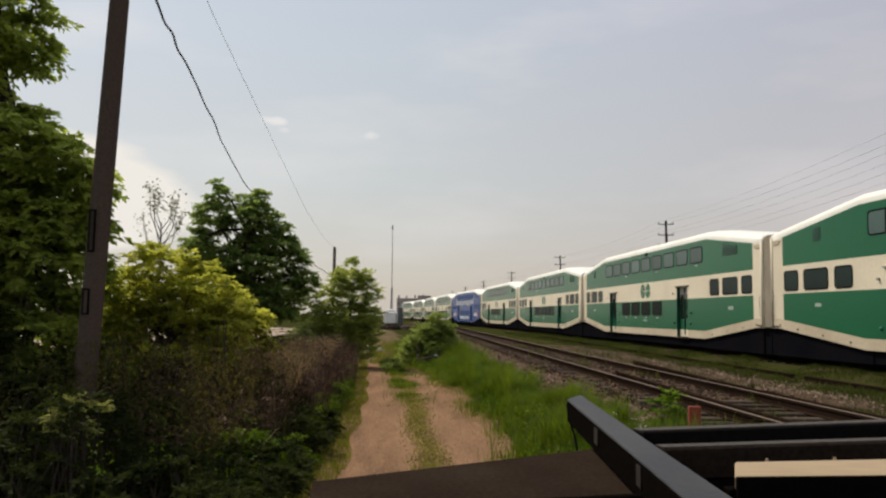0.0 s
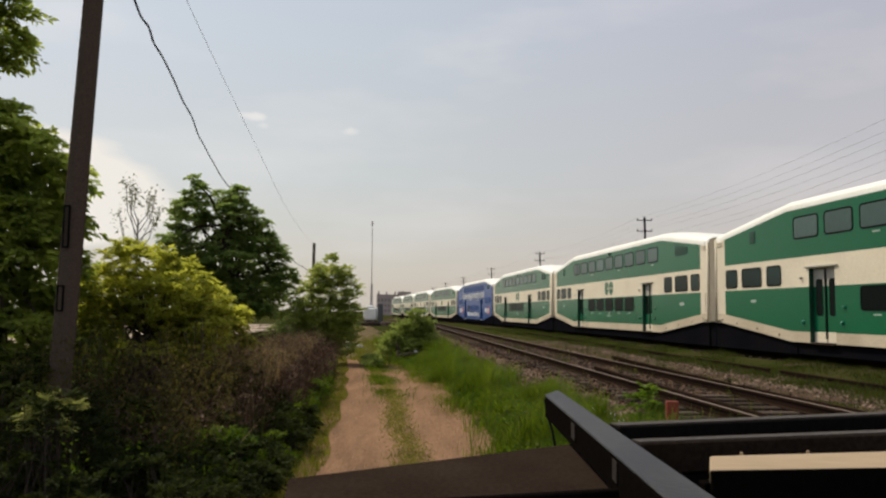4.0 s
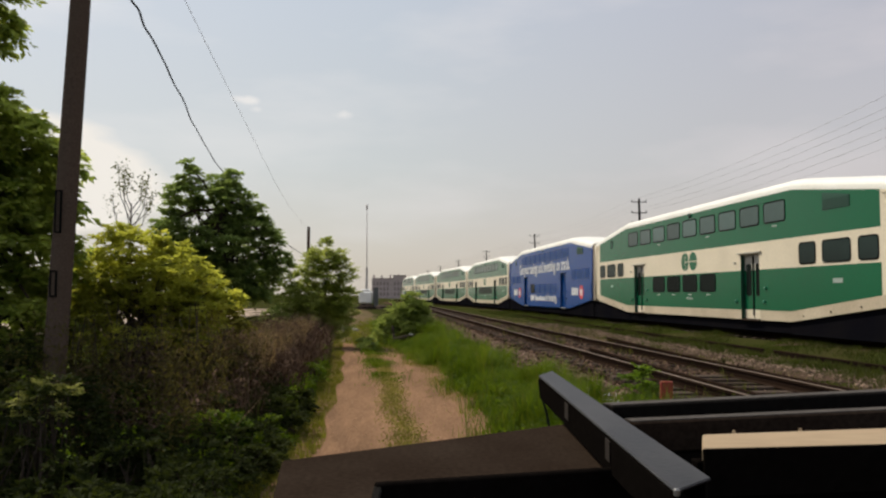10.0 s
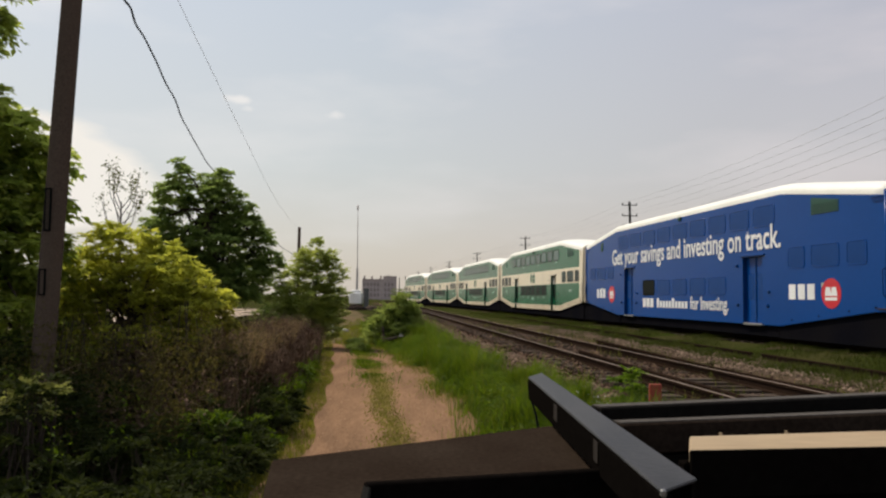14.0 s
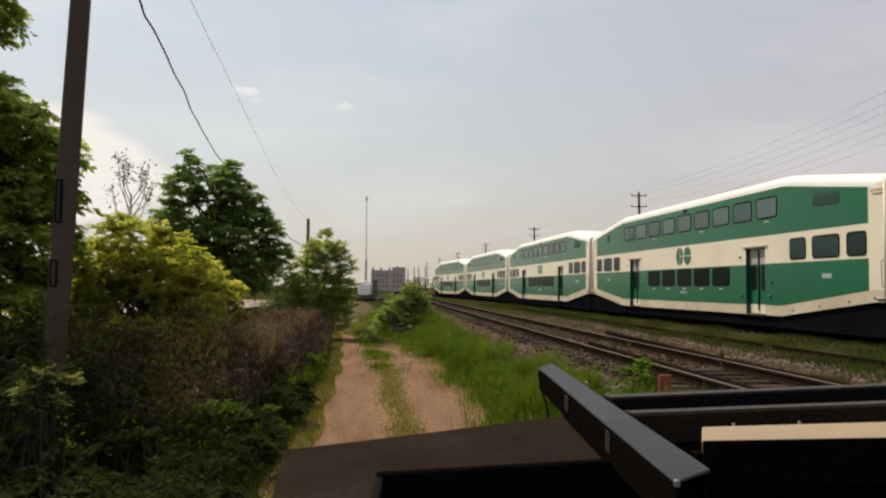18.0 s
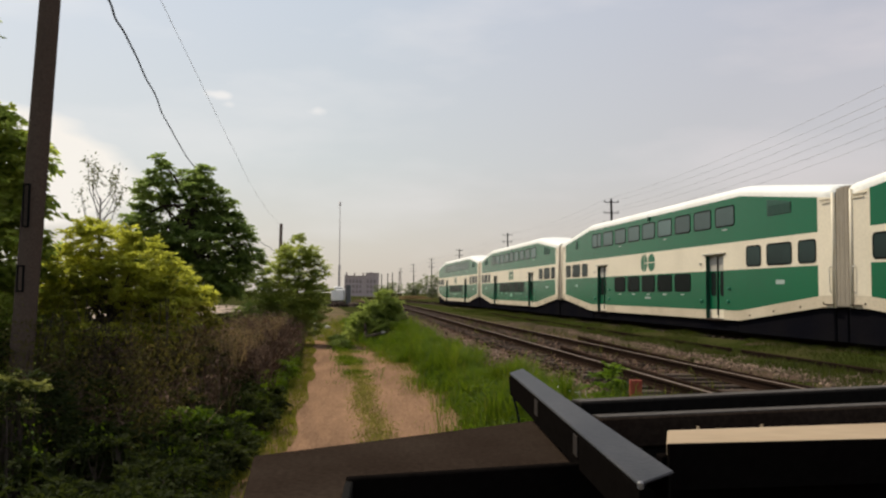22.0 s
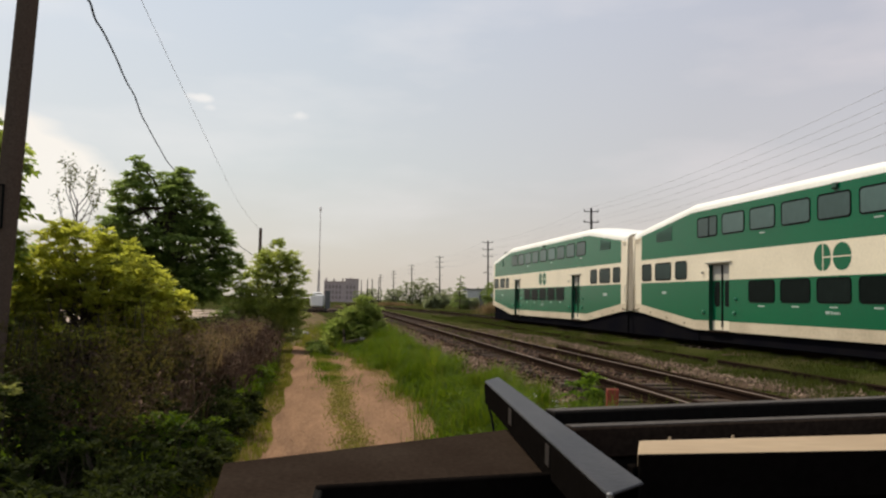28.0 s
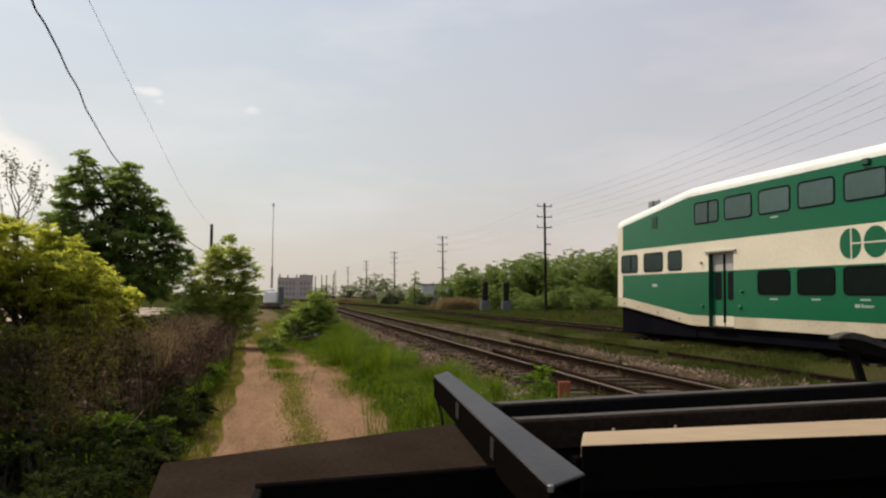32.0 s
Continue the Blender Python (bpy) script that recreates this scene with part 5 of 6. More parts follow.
# the roadside hedge: dense growth coloured dark for shade, lower at the front
rng = np.random.default_rng(21)
n = 0
for y in np.concatenate([np.arange(3.4, 12, 0.75), np.arange(12, 27, 1.3)]):
    for off, h in ((-1.75, 0.5), (-2.35, 0.9), (-3.1, 1.15), (-4.0, 1.3)):
        if y > 12 and off > -2:
            continue
        n += 1
        near_by = y < 12
        h = min(h, 0.95) if y > 9 else h
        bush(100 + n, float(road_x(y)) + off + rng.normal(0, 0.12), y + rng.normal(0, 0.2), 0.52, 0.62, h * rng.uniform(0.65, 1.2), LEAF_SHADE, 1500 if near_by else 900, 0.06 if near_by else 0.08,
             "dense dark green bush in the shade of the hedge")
for y in np.arange(9.5, 27, 1.3):
    n += 1
    bush(100 + n, float(road_x(y)) - 1.75 + rng.normal(0, 0.12), y, 0.3, 0.6, rng.uniform(0.3, 0.6), GRASS, 520, 0.07, "low green weeds at the foot of the hedge")
for x, y, h in ((-5.2, 9.4, 1.6), (-6.2, 8.2, 1.7), (-4.9, 13.0, 1.05), (-6.2, 12.0, 1.7), (-7.6, 10.0, 2.2), (-6.0, 16, 0.95), (-7.6, 19.5, 0.9), (-5.6, 23, 0.8), (-9.5, 16, 2.3), (-8.6, 13, 2.0), (-7.0, 25, 0.8),
                (-9, 21, 0.9), (-6.6, 5.6, 1.6), (-5.4, 6.6, 1.5), (-8, 7, 2.2), (-10.5, 12, 2.6), (-11.5, 18, 2.4), (-4.6, 14.2, 1.0), (-8.2, 12.6, 3.2), (-9.4, 11.6, 3.7), (-7.2, 13.2, 2.6), (-6.4, 13.6, 2.2), (-5.4, 11.0, 1.1), (-4.4, 10.2, 1.0), (-5.2, 18.0, 0.9), (-4.6, 21, 0.85)):
    n += 1
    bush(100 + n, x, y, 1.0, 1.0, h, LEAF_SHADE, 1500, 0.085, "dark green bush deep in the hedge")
bush(94, -5.6, 24.6, 0.9, 0.7, 0.95, LEAF_MID, 1500, 0.09, "green bush at the back of the hedge")
bush(93, -4.7, 26.4, 0.6, 0.6, 1.5, LEAF_MID, 2200, 0.09, "green bush at the back of the hedge")
# two dark bushes added to deepen the shade below the tree crown
bush(96, -6.0, 9.3, 0.9, 0.6, 2.9, LEAF_SHADE, 3400, 0.085, "tall dark bush added for the shade under the tree")
bush(97, -5.15, 9.5, 0.45, 0.45, 2.1, LEAF_SHADE, 1700, 0.08, "tall dark bush added for the shade under the tree")
bush(92, -5.15, 12.4, 0.42, 0.45, 2.75, LEAF_DEEP, 2600, 0.075, "dark green bush between the pole and the yellow shrub")
bush(91, -2.05, 8.4, 0.4, 0.45, 0.62, GRASS, 1500, 0.06, "fresher green bush at the foot of the hedge")
bush(95, -2.92, 6.4, 0.26, 0.26, 0.32, LEAF_SPRIG, 900, 0.05, "pale green sprig lit above the hedge", z0=0.84)

# brown dead growth along the hedge's face: upright stalks with dark gaps
for i, (a, b, y0, y1, h, cnt) in enumerate(((-3.7, -1.9, 8.0, 12, 1.1, 4200), (-3.4, -1.75, 12, 16, 1.12, 9000), (-3.4, -1.6, 16, 20.5, 1.1, 9000), (-3.4, -1.5, 20.5, 26, 1.05, 9000))):
    rg = np.random.default_rng(300 + i)
    y = rg.uniform(y0, y1, cnt)
    x = road_x(y) + a + (b - a) * rg.uniform(0, 1, cnt)
    x, y = np.round(x * 3.4) / 3.4 + rg.normal(0, 0.06, cnt), np.round(y * 2.6) / 2.6 + rg.normal(0, 0.075, cnt)
    keep = np.sin(x * 4.1 + y * 2.2) + np.sin(y * 3.1 - x * 1.7) > -0.45
    x, y = x[keep], y[keep]
    cnt = len(x)
    top = h * (0.72 + 0.24 * np.sin(y * 2.3 + x) + 0.16 * np.sin(x * 5 + y * 3.7))
    half = cnt // 2
    ob = blades("dead_brush", np.column_stack([x, y])[:half], land(x, y)[:half], top[:half], 0.006, TWIG, rg, lean=0.5)
    tagged(ob, "brown upright dead stalks standing in the hedge", "brush", "dead brush", "stuff")
    pts = np.column_stack([x, y, 0.15 + top * rg.uniform(0.1, 1, cnt) ** 0.7])
    ob = leaves("dead_twigs", pts[: cnt // 2], 0.32, TWIG, None, "", rg, droop=-0.5, slim=0.022)
    tagged(ob, "brown tangle of dead twigs in the hedge", "brush", "dead brush", "stuff")
    m = cnt
    ob = leaves("withered_leaf", pts[:m] + rg.normal(0, 0.07, (m, 3)), 0.06, TWIG, None, "", rg, droop=0.5, slim=0.4)
    tagged(ob, "withered brown leaves hanging in the hedge", "brush", "dead brush", "stuff")
# olive growth and stalks hanging over the hedge's nearer face
rg = np.random.default_rng(320)
n = 300
y = rg.uniform(7.0, 12.0, n)
x = road_x(y) - 1.9 - 2.2 * rg.uniform(0, 1, n)
pts = np.repeat(np.column_stack([x, y, 0.35 + 1.0 * rg.uniform(0, 1, n)]), 44, 0) + rg.normal(size=(n * 44, 3)) * (0.05, 0.05, 0.2)
tagged(leaves("hanging_growth", pts, 0.045, LEAF_BROWN, None, "", rg, droop=0.9, slim=0.4), "browned olive leaves hanging along upright hedge stems", "brush", "", "stuff")
n = 420
y = np.repeat(rg.uniform(5.0, 12.0, 60), 7)
xy = np.column_stack([road_x(y) - 1.7 - 2.4 * np.repeat(rg.uniform(0, 1, 60), 7), y]) + rg.normal(0, 0.07, (n, 2))
tagged(blades("hedge_stalks", xy, land(xy[:, 0], xy[:, 1]) + 0.1, 0.7, 0.0035, LEAF_SHADE, rg, lean=0.3), "tall upright grass stalks growing through the hedge", "grass", "", "stuff")
n = 9
y = rg.uniform(5.4, 7.6, n)
c = np.column_stack([road_x(y) - 1.8 - 1.9 * rg.uniform(0, 1, n), y, rg.uniform(0.55, 1.0, n)])
pts = np.repeat(c, 26, 0) + rg.normal(size=(n * 26, 3)) * (0.07, 0.07, 0.08)
tagged(leaves("hedge_sprigs", pts, 0.045, GRASS, None, "", rg, slim=0.4), "fresh green sprigs catching light in the hedge", "brush", "", "stuff")
rg = np.random.default_rng(330)
y = rg.uniform(11, 25, 2600)
xy = np.column_stack([road_x(y) + rg.uniform(-3.2, -1.9, 2600), y])
tagged(blades("straw_tips", xy, land(xy[:, 0], xy[:, 1]) + 0.75, 0.42, 0.004, STRAW, rg, lean=0.8), "dry straw tips above the hedge", "grass", "", "stuff")
cable("fence_wire", [(-6.5, 5.2, 1.42), (-4.6, 7.4, 1.4), (-3.5, 9.5, 1.36), (-3.0, 12.5, 1.3), (-3.6, 20, 1.3)], 0.0025, WIRE, "thin grey fence wire strung through the hedge", steps=8)

# ---- grass ----
def lumps(x, y, scale=1.0):
    """Uneven growth, about 0 to 1."""
    x, y = x * scale, y * scale
    return 0.5 + 0.25 * np.sin(x * 2.7 + 1.3 * np.sin(y * 1.1)) + 0.25 * np.sin(y * 1.9 + 1.7 * np.sin(x * 1.4 + 0.4))


def grass(name, seed, x_of, y0, y1, count, height, width, mat, label, far_bias=1.0, lean=0.35, bare=0.0, scale=1.0, even=0.0):
    rg = np.random.default_rng(seed)
    y = y0 + (y1 - y0) * rg.uniform(0, 1, count) ** far_bias
    x = x_of(y, rg)
    growth = lumps(x, y, scale)
    keep = growth > bare * rg.uniform(0.5, 1.3, count)
    x, y, growth = x[keep], y[keep], growth[keep]
    tall = height * (0.4 + 1.2 * growth) * (0.75 + 0.5 * np.sin(x * 5.1 + 2 * np.sin(y * 1.9)) * np.sin(y * 2.6 + x))
    tall = tall * (1 - even) + height * even
    ob = blades(name, np.column_stack([x, y]), land(x, y), tall, width, mat, rg, lean=lean)
    return tagged(ob, label, "grass", "", "stuff")


def clumpy(y, rg, lo, hi, patch=1.3, keep=0.5):
    """Random places between two lines, in patches."""
    u = rg.uniform(0, 1, len(y))
    x = lo + (hi - lo) * u
    v = np.sin(x * 2.1 * patch + 1.3 * np.sin(y * patch)) + np.sin(y * 1.7 * patch + 2 * np.sin(x * 1.1))
    bad = v < rg.uniform(-2, 2, len(y)) * keep
    x[bad] += rg.normal(0, 0.25, bad.sum())
    return x


def verge_left(y):
    """Where the tall grass begins beside the road."""
    return road_x(y) + np.interp(y, (6, 11, 19, 24, 30), (1.52, 1.5, 1.33, 1.05, 0.8)) + 0.14 * np.sin(y * 1.1) + 0.08 * np.sin(y * 2.9)


def verge_right(y):
    """Where the tall grass ends beside the ballast."""
    return main_x(y) - np.interp(y, (9, 13, 18), (1.95, 2.35, 2.65)) + 0.12 * np.sin(y * 1.4)


grass("verge_grass", 31, lambda y, r: clumpy(y, r, verge_left(y), verge_right(y)), 6, 48, 110000, 0.36, 0.0055, GRASS, "tall lush grass between the road and the ballast", 1.5, 0.75)
grass("ballast_edge", 30, lambda y, r: verge_right(y) + 0.15 - np.abs(r.normal(0, 0.3, len(y))), 6, 48, 9000, 0.1, 0.0045, GRASS, "short grass creeping into the ballast", 1.5, bare=0.4, scale=1.4)
grass("verge_tufts", 39, lambda y, r: np.round(clumpy(y, r, verge_left(y) + 0.2, verge_right(y) - 0.2) * 1.6) / 1.6 + r.normal(0, 0.1, len(y)), 6, 46, 5000, 0.45, 0.004, GRASS_DULL, "tall tufts of seeding grass in the verge", 1.5, 0.5)
rg = np.random.default_rng(44)
cy = 7 + 32 * rg.uniform(0, 1, 300) ** 1.5
cx = verge_left(cy) - 0.1 + np.abs(rg.normal(0, 0.5, 300))
pts = np.repeat(np.column_stack([cx, cy, land(cx, cy) + 0.12]), 26, 0) + rg.normal(size=(300 * 26, 3)) * (0.1, 0.1, 0.06)
tagged(leaves("verge_weed", pts, 0.06, GRASS, None, "", rg), "broad-leaved weeds along the road's edge", "weeds", "", "stuff")
rg = np.random.default_rng(45)
cy = rg.uniform(7.5, 11, 12)
cx = verge_left(cy) + 0.5 + rg.uniform(0, 0.9, 12)
pts = np.repeat(np.column_stack([cx, cy, land(cx, cy) + 0.3]), 7, 0) + rg.normal(size=(12 * 7, 3)) * (0.05, 0.05, 0.03)
tagged(leaves("verge_flowers", pts, 0.015, WHITE_INK, None, "", rg, slim=0.9), "tiny white flowers in the verge grass", "flowers", "", "stuff")
grass("verge_edge", 32, lambda y, r: verge_left(y) + 0.1 - np.abs(r.normal(0, 0.28, len(y))), 6, 40, 15000, 0.07, 0.006, GRASS_DULL, "thin yellowish short grass at the road's edge", 1.4, even=0.7)
grass("rut_grass", 33, lambda y, r: road_x(y) + np.interp(y, (8, 14, 27), (0.02, 0.0, -0.14)) + r.normal(0, 0.125, len(y)) + 0.05 * np.sin(y * 1.3), 6, 45, 22000, 0.045, 0.007, GRASS_DRY, "short dry grass between the wheel ruts", 1.4, even=1.0)
grass("far_rut_grass", 46, lambda y, r: road_x(y) + r.normal(-0.05, 0.22, len(y)), 16, 32, 8000, 0.11, 0.006, GRASS, "greener grass between the ruts where the road fades", 0.8, bare=0.3)
grass("yard_weeds", 49, lambda y, r: road_x(y) + 0.1 + r.normal(0, 0.9, len(y)), 30, 60, 9000, 0.2, 0.012, GRASS_DULL, "patchy weeds where the road ends", 1.2, bare=0.75, scale=0.7)
grass("left_verge", 34, lambda y, r: road_x(y) - 1.03 - np.abs(r.normal(0, 0.34, len(y))) - 0.05 * np.sin(y * 1.7), 5, 40, 15000, 0.08, 0.006, GRASS_DULL, "thin yellowish grass at the foot of the hedge", 1.4, even=0.7)
grass("hedge_foot_grass", 47, lambda y, r: road_x(y) - 1.5 - np.abs(r.normal(0, 0.25, len(y))) + 0.1 * np.sin(y * 2.2), 5, 40, 11000, 0.26, 0.006, GRASS, "green grass under the hedge", 1.4, bare=0.35)
grass("track_grass", 35, lambda y, r: clumpy(y, r, main_x(y) + np.interp(y, (10, 17, 26), (2.7, 3.7, 4.3)), far_x(y) - 0.3, 0.8, 0.9), 6, 75, 85000, 0.13, 0.006, GRASS_OLIVE, "short grass between the tracks", 1.3, bare=0.35, scale=0.6)
grass("strip_weeds", 50, lambda y, r: main_x(y) + 2.4 + r.uniform(0, 1, len(y)) * 3.2, 7, 46, 22000, 0.12, 0.006, GRASS_OLIVE, "weeds in tufts among the pale stones", 1.4, bare=0.75, scale=1.1)
grass("dry_patches", 48, lambda y, r: main_x(y) + 2.6 + r.uniform(0, 1, len(y)) * (far_x(y) + 1 - main_x(y) - 2.6), 8, 70, 16000, 0.05, 0.008, STRAW, "dry brown patches in the grass between the tracks", 1.3, bare=0.95, scale=0.8, even=0.5)
grass("far_grass", 36, lambda y, r: far_x(y) + 0.4 + r.uniform(0, 1, len(y)) * (14 + y * 0.1), 8, 120, 30000, 0.3, 0.02, GRASS_OLIVE, "grass beyond the far track", 1.2)
grass("tie_weeds", 37, lambda y, r: clumpy(y, r, main_x(y) - 0.7, main_x(y) + 2.0, 1.7, 1.0), 7, 45, 4200, 0.2, 0.006, GRASS_DULL, "weeds growing among the ties", 1.4)
grass("track_moss", 40, lambda y, r: main_x(y) + 0.35 + r.normal(0, 0.5, len(y)) + 0.3 * np.sin(y * 0.8), 7, 40, 22000, 0.17, 0.006, GRASS_OLIVE, "low olive moss and weeds between the rails", 1.5, bare=0.55, scale=0.9)
grass("far_tie_weeds", 38, lambda y, r: far_x(y) + r.uniform(-1.3, 1.3, len(y)), 6, 110, 26000, 0.14, 0.008, GRASS_OLIVE, "grass growing over the far track", 1.3, bare=0.5, scale=0.7)
for i, (x0, x1, y0, y1) in enumerate(((13.6, 18.2, 93, 97), (2, 9, 205, 215))):
    rg = np.random.default_rng(60 + i)
    xy = np.column_stack([rg.normal((x0 + x1) / 2, (x1 - x0) / 4, 4500), rg.uniform(y0, y1, 4500)])
    tagged(blades("reeds", xy, land(xy[:, 0], xy[:, 1]), 1.35 * (1 - 0.4 * i), 0.03, STRAW, rg, lean=0.3), "patch of dry straw-coloured reeds", "reeds", "", "stuff")

# ---- far woods, poles and buildings ----
rng = np.random.default_rng(41)
FAR = []
for k in range(34):
    x = 21.5 + 1.05 * k + rng.normal(0, 0.8)
    FAR.append((x, 112 + rng.uniform(-2, 22) + 0.1 * k, 6.4 + 0.17 * k + rng.uniform(-1.4, 0.9), rng.uniform(1.8, 2.9)))
FAR += [(10.5, 220, 7.2, 3.2), (13.7, 221, 8.3, 2.8), (16.6, 218, 7.0, 2.6), (6.7, 232, 5.5, 2.6), (14.0, 160, 3.2, 2.0), (12.0, 158, 2.8, 1.8), (18.8, 150, 2.6, 1.8), (20.5, 185, 4.0, 2.4), (1.0, 300, 6.0, 4), (-3.5, 310, 5.5, 4), (24, 240, 6, 4), (34, 230, 7, 4)]
for k, (x, y, h, r) in enumerate(FAR):
    tree("far_tree", (x, y, 0.2), (x, y, h * 0.6), 0.14, [(x, y, h * 0.62, r, r, h * 0.4), (x + rng.normal(0, 0.8), y, h * 0.4, r * 0.9, r, h * 0.36)],
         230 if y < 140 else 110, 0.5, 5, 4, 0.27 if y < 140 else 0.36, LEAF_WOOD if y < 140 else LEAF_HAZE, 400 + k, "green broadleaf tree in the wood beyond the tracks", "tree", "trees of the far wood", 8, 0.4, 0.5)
tree("conifer", (16.7, 149, 0.2), (16.7, 149, 6.6), 0.12, [(16.7, 149, 1.8, 1.9, 1.9, 1.3), (16.7, 149, 3.6, 1.3, 1.3, 1.4), (16.7, 149, 5.4, 0.7, 0.7, 1.5)], 50, 0.5, 6, 4, 0.28, LEAF_WOOD, 470,
     "pointed grey-green tree standing alone", "tree", "", 10)
# low scrub in front of the wood
for k in range(26):
    x = 20.5 + 0.95 * k + rng.normal(0, 0.6)
    bush(500 + k, x, 95 + rng.uniform(-3, 8), 1.5, 1.3, rng.uniform(1.8, 3.6), LEAF_WOOD, 2200, 0.16, "rounded green scrub before the far wood", "far scrub", 0.2)

mast = thing("radio_mast", "slender grey radio mast with a thicker lower section", "mast")
bm = bmesh.new()
rod(bm, (-7.12, 109.8, 0.3), (-7.12, 109.8, 5.6), 0.22, 0.16, 6)
part("base_section", bm, MAST_GREY, mast)
bm = bmesh.new()
rod(bm, (-7.12, 109.8, 5.6), (-7.17, 109.8, 14.0), 0.07, 0.04, 6)
part("upper_section", bm, MAST_GREY, mast)
bm = bmesh.new()
rod(bm, (-7.17, 109.8, 13.7), (-7.17, 109.8, 14.3), 0.12, 0.12, 8)
part("antenna_head", bm, MAST_GREY, mast)

tank = thing("storage_tank", "white upright tank with a low lid", "tank")
part("shell", box(bmesh.new(), -7.78, -6.02, 104.2, 105.8, 0.7, 2.3, 0.16), TANK_WHITE, tank)
part("lid", box(bmesh.new(), -7.5, -6.3, 104.4, 105.6, 2.28, 2.6, 0.14), TANK_WHITE, tank)
part("base", box(bmesh.new(), -7.7, -6.1, 104.3, 105.7, 0.1, 0.7, 0.03), DARK_POLE, tank, "dark base under the tank")
shed = thing("equipment_cabinet", "grey equipment cabinet beside the tank", "cabinet")
part("case", box(bmesh.new(), -5.85, -5.25, 104, 105, 0.1, 2.8, 0.03), CABINET, shed)
for i, (x, y, r, h) in enumerate(((-7.6, 100, 1.0, 0.6), (-6.2, 99, 0.9, 0.55), (-4.6, 101, 0.9, 0.5))):
    heap = thing("rubble_heap", "low dark heap of rubble before the tank", "rubble heap", "heaps before the tank")
    bm = bmesh.new()
    bmesh.ops.create_icosphere(bm, subdivisions=3, radius=1)
    for v in bm.verts:
        v.co *= 1 + 0.3 * noise.noise(v.co * 2.3 + Vector((i * 3, 0, 0)))
        v.co = Vector((x + v.co.x * r, y + v.co.y * r, 0.1 + max(-0.05, v.co.z) * h))
    part("mound", bm, TIE, heap)
for x, h in ((-3.03, 7.6), (-1.1, 8.0), (0.32, 8.1), (2.44, 8.5)):
    wood_pole("line_pole", (x, 250, 0.2), (x, 250, h), 0.16, 0.12, DARK_POLE, "distant dark wooden pole beyond the yard", "distant poles")

bldg = thing("apartment_building", "distant grey apartment building with a taller wing and rooftop chimneys", "building")
for x0, x1, h in ((-20.4, -11.2, 8.9), (-11.2, -5.6, 10.2)):
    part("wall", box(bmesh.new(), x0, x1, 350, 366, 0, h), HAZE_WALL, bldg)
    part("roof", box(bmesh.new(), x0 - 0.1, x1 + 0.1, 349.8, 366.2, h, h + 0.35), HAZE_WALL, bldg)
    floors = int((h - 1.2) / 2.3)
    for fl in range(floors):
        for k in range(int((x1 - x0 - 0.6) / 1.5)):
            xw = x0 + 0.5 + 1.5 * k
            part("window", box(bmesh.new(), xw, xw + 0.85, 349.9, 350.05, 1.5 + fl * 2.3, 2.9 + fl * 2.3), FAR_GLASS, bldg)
for x, h in ((-19.6, 10.6), (-16.2, 10.4), (-12.4, 10.6), (-8.9, 11.0)):
    part("chimney", box(bmesh.new(), x - 0.35, x + 0.35, 351, 352, 9.0, h), HAZE_WALL, bldg)

store = thing("storage_shed", "low pale shed with a flat roof beyond the reeds", "shed")
bm = bmesh.new()
box(bm, 24, 32, 198, 206, 0.2, 4.7)
part("wall", bm, SHED_WALL, store)
bm = bmesh.new()
box(bm, 23.8, 32.2, 197.8, 206.2, 4.7, 5.0)
part("roof", bm, CABINET, store)
bm = bmesh.new()
box(bm, 27, 28.6, 197.9, 198.05, 0.3, 3.4)
part("door", bm, CABINET, store)

for x, y in ((17.9, 88.2), (20.2, 87.7)):
    cb = thing("signal_cabinet", "grey trackside cabinet with a dark upright housing", "cabinet", "trackside cabinets")
    bm = bmesh.new()
    box(bm, x - 0.5, x + 0.5, y - 0.4, y + 0.4, 0.25, 1.45, 0.04)
    part("case", bm, CABINET, cb)
    for dx in (-0.24, 0.24):
        bm = bmesh.new()
        box(bm, x + dx - 0.21, x + dx + 0.21, y - 0.43, y - 0.39, 0.4, 1.32, 0.01)
        part("door", bm, CABINET, cb)
    bm = bmesh.new()
    box(bm, x - 0.3, x + 0.3, y - 0.2, y + 0.2, 1.45, 3.5, 0.05)
    part("housing", bm, DARK_POLE, cb, "dark upright housing")

# ---- small things by the road ----
post = thing("marker_post", "short faded red marker post by the ballast", "post")
bm = bmesh.new()
box(bm, 3.2, 3.36, 10.48, 10.54, 0.1, 0.71, 0.008)
part("blade", bm, RED_PAINT, post)
bush(90, 3.1, 11.2, 0.3, 0.3, 0.66, LEAF_WEED, 1700, 0.06, "small leafy weed by the marker post", "track weeds", 0.15)
for i, (x, y, s) in enumerate(((-0.28, 29.5, 0.1), (-0.62, 29.6, 0.1), (-3.2, 40.5, 0.22), (-4.6, 41, 0.3), (-5.4, 42, 0.32), (-5.0, 44, 0.3), (-4.0, 43, 0.26), (-3.7, 39, 0.16))):
    bm = bmesh.new()
    bmesh.ops.create_icosphere(bm, subdivisions=2, radius=s)
    for v in bm.verts:
        v.co *= 1 + 0.25 * noise.noise(v.co * 5 + Vector((i * 3, 0, 0)))
        v.co.z *= 0.6
    ob = new("rock", mesh_of(bm, "rock", ROCK))
    ob.location = (x, y, float(land(x, y)) + s * 0.25 + (0.24 if i == 0 else 0))
    tagged(ob, "pale rock lying at the road's end", "rock", "rocks")

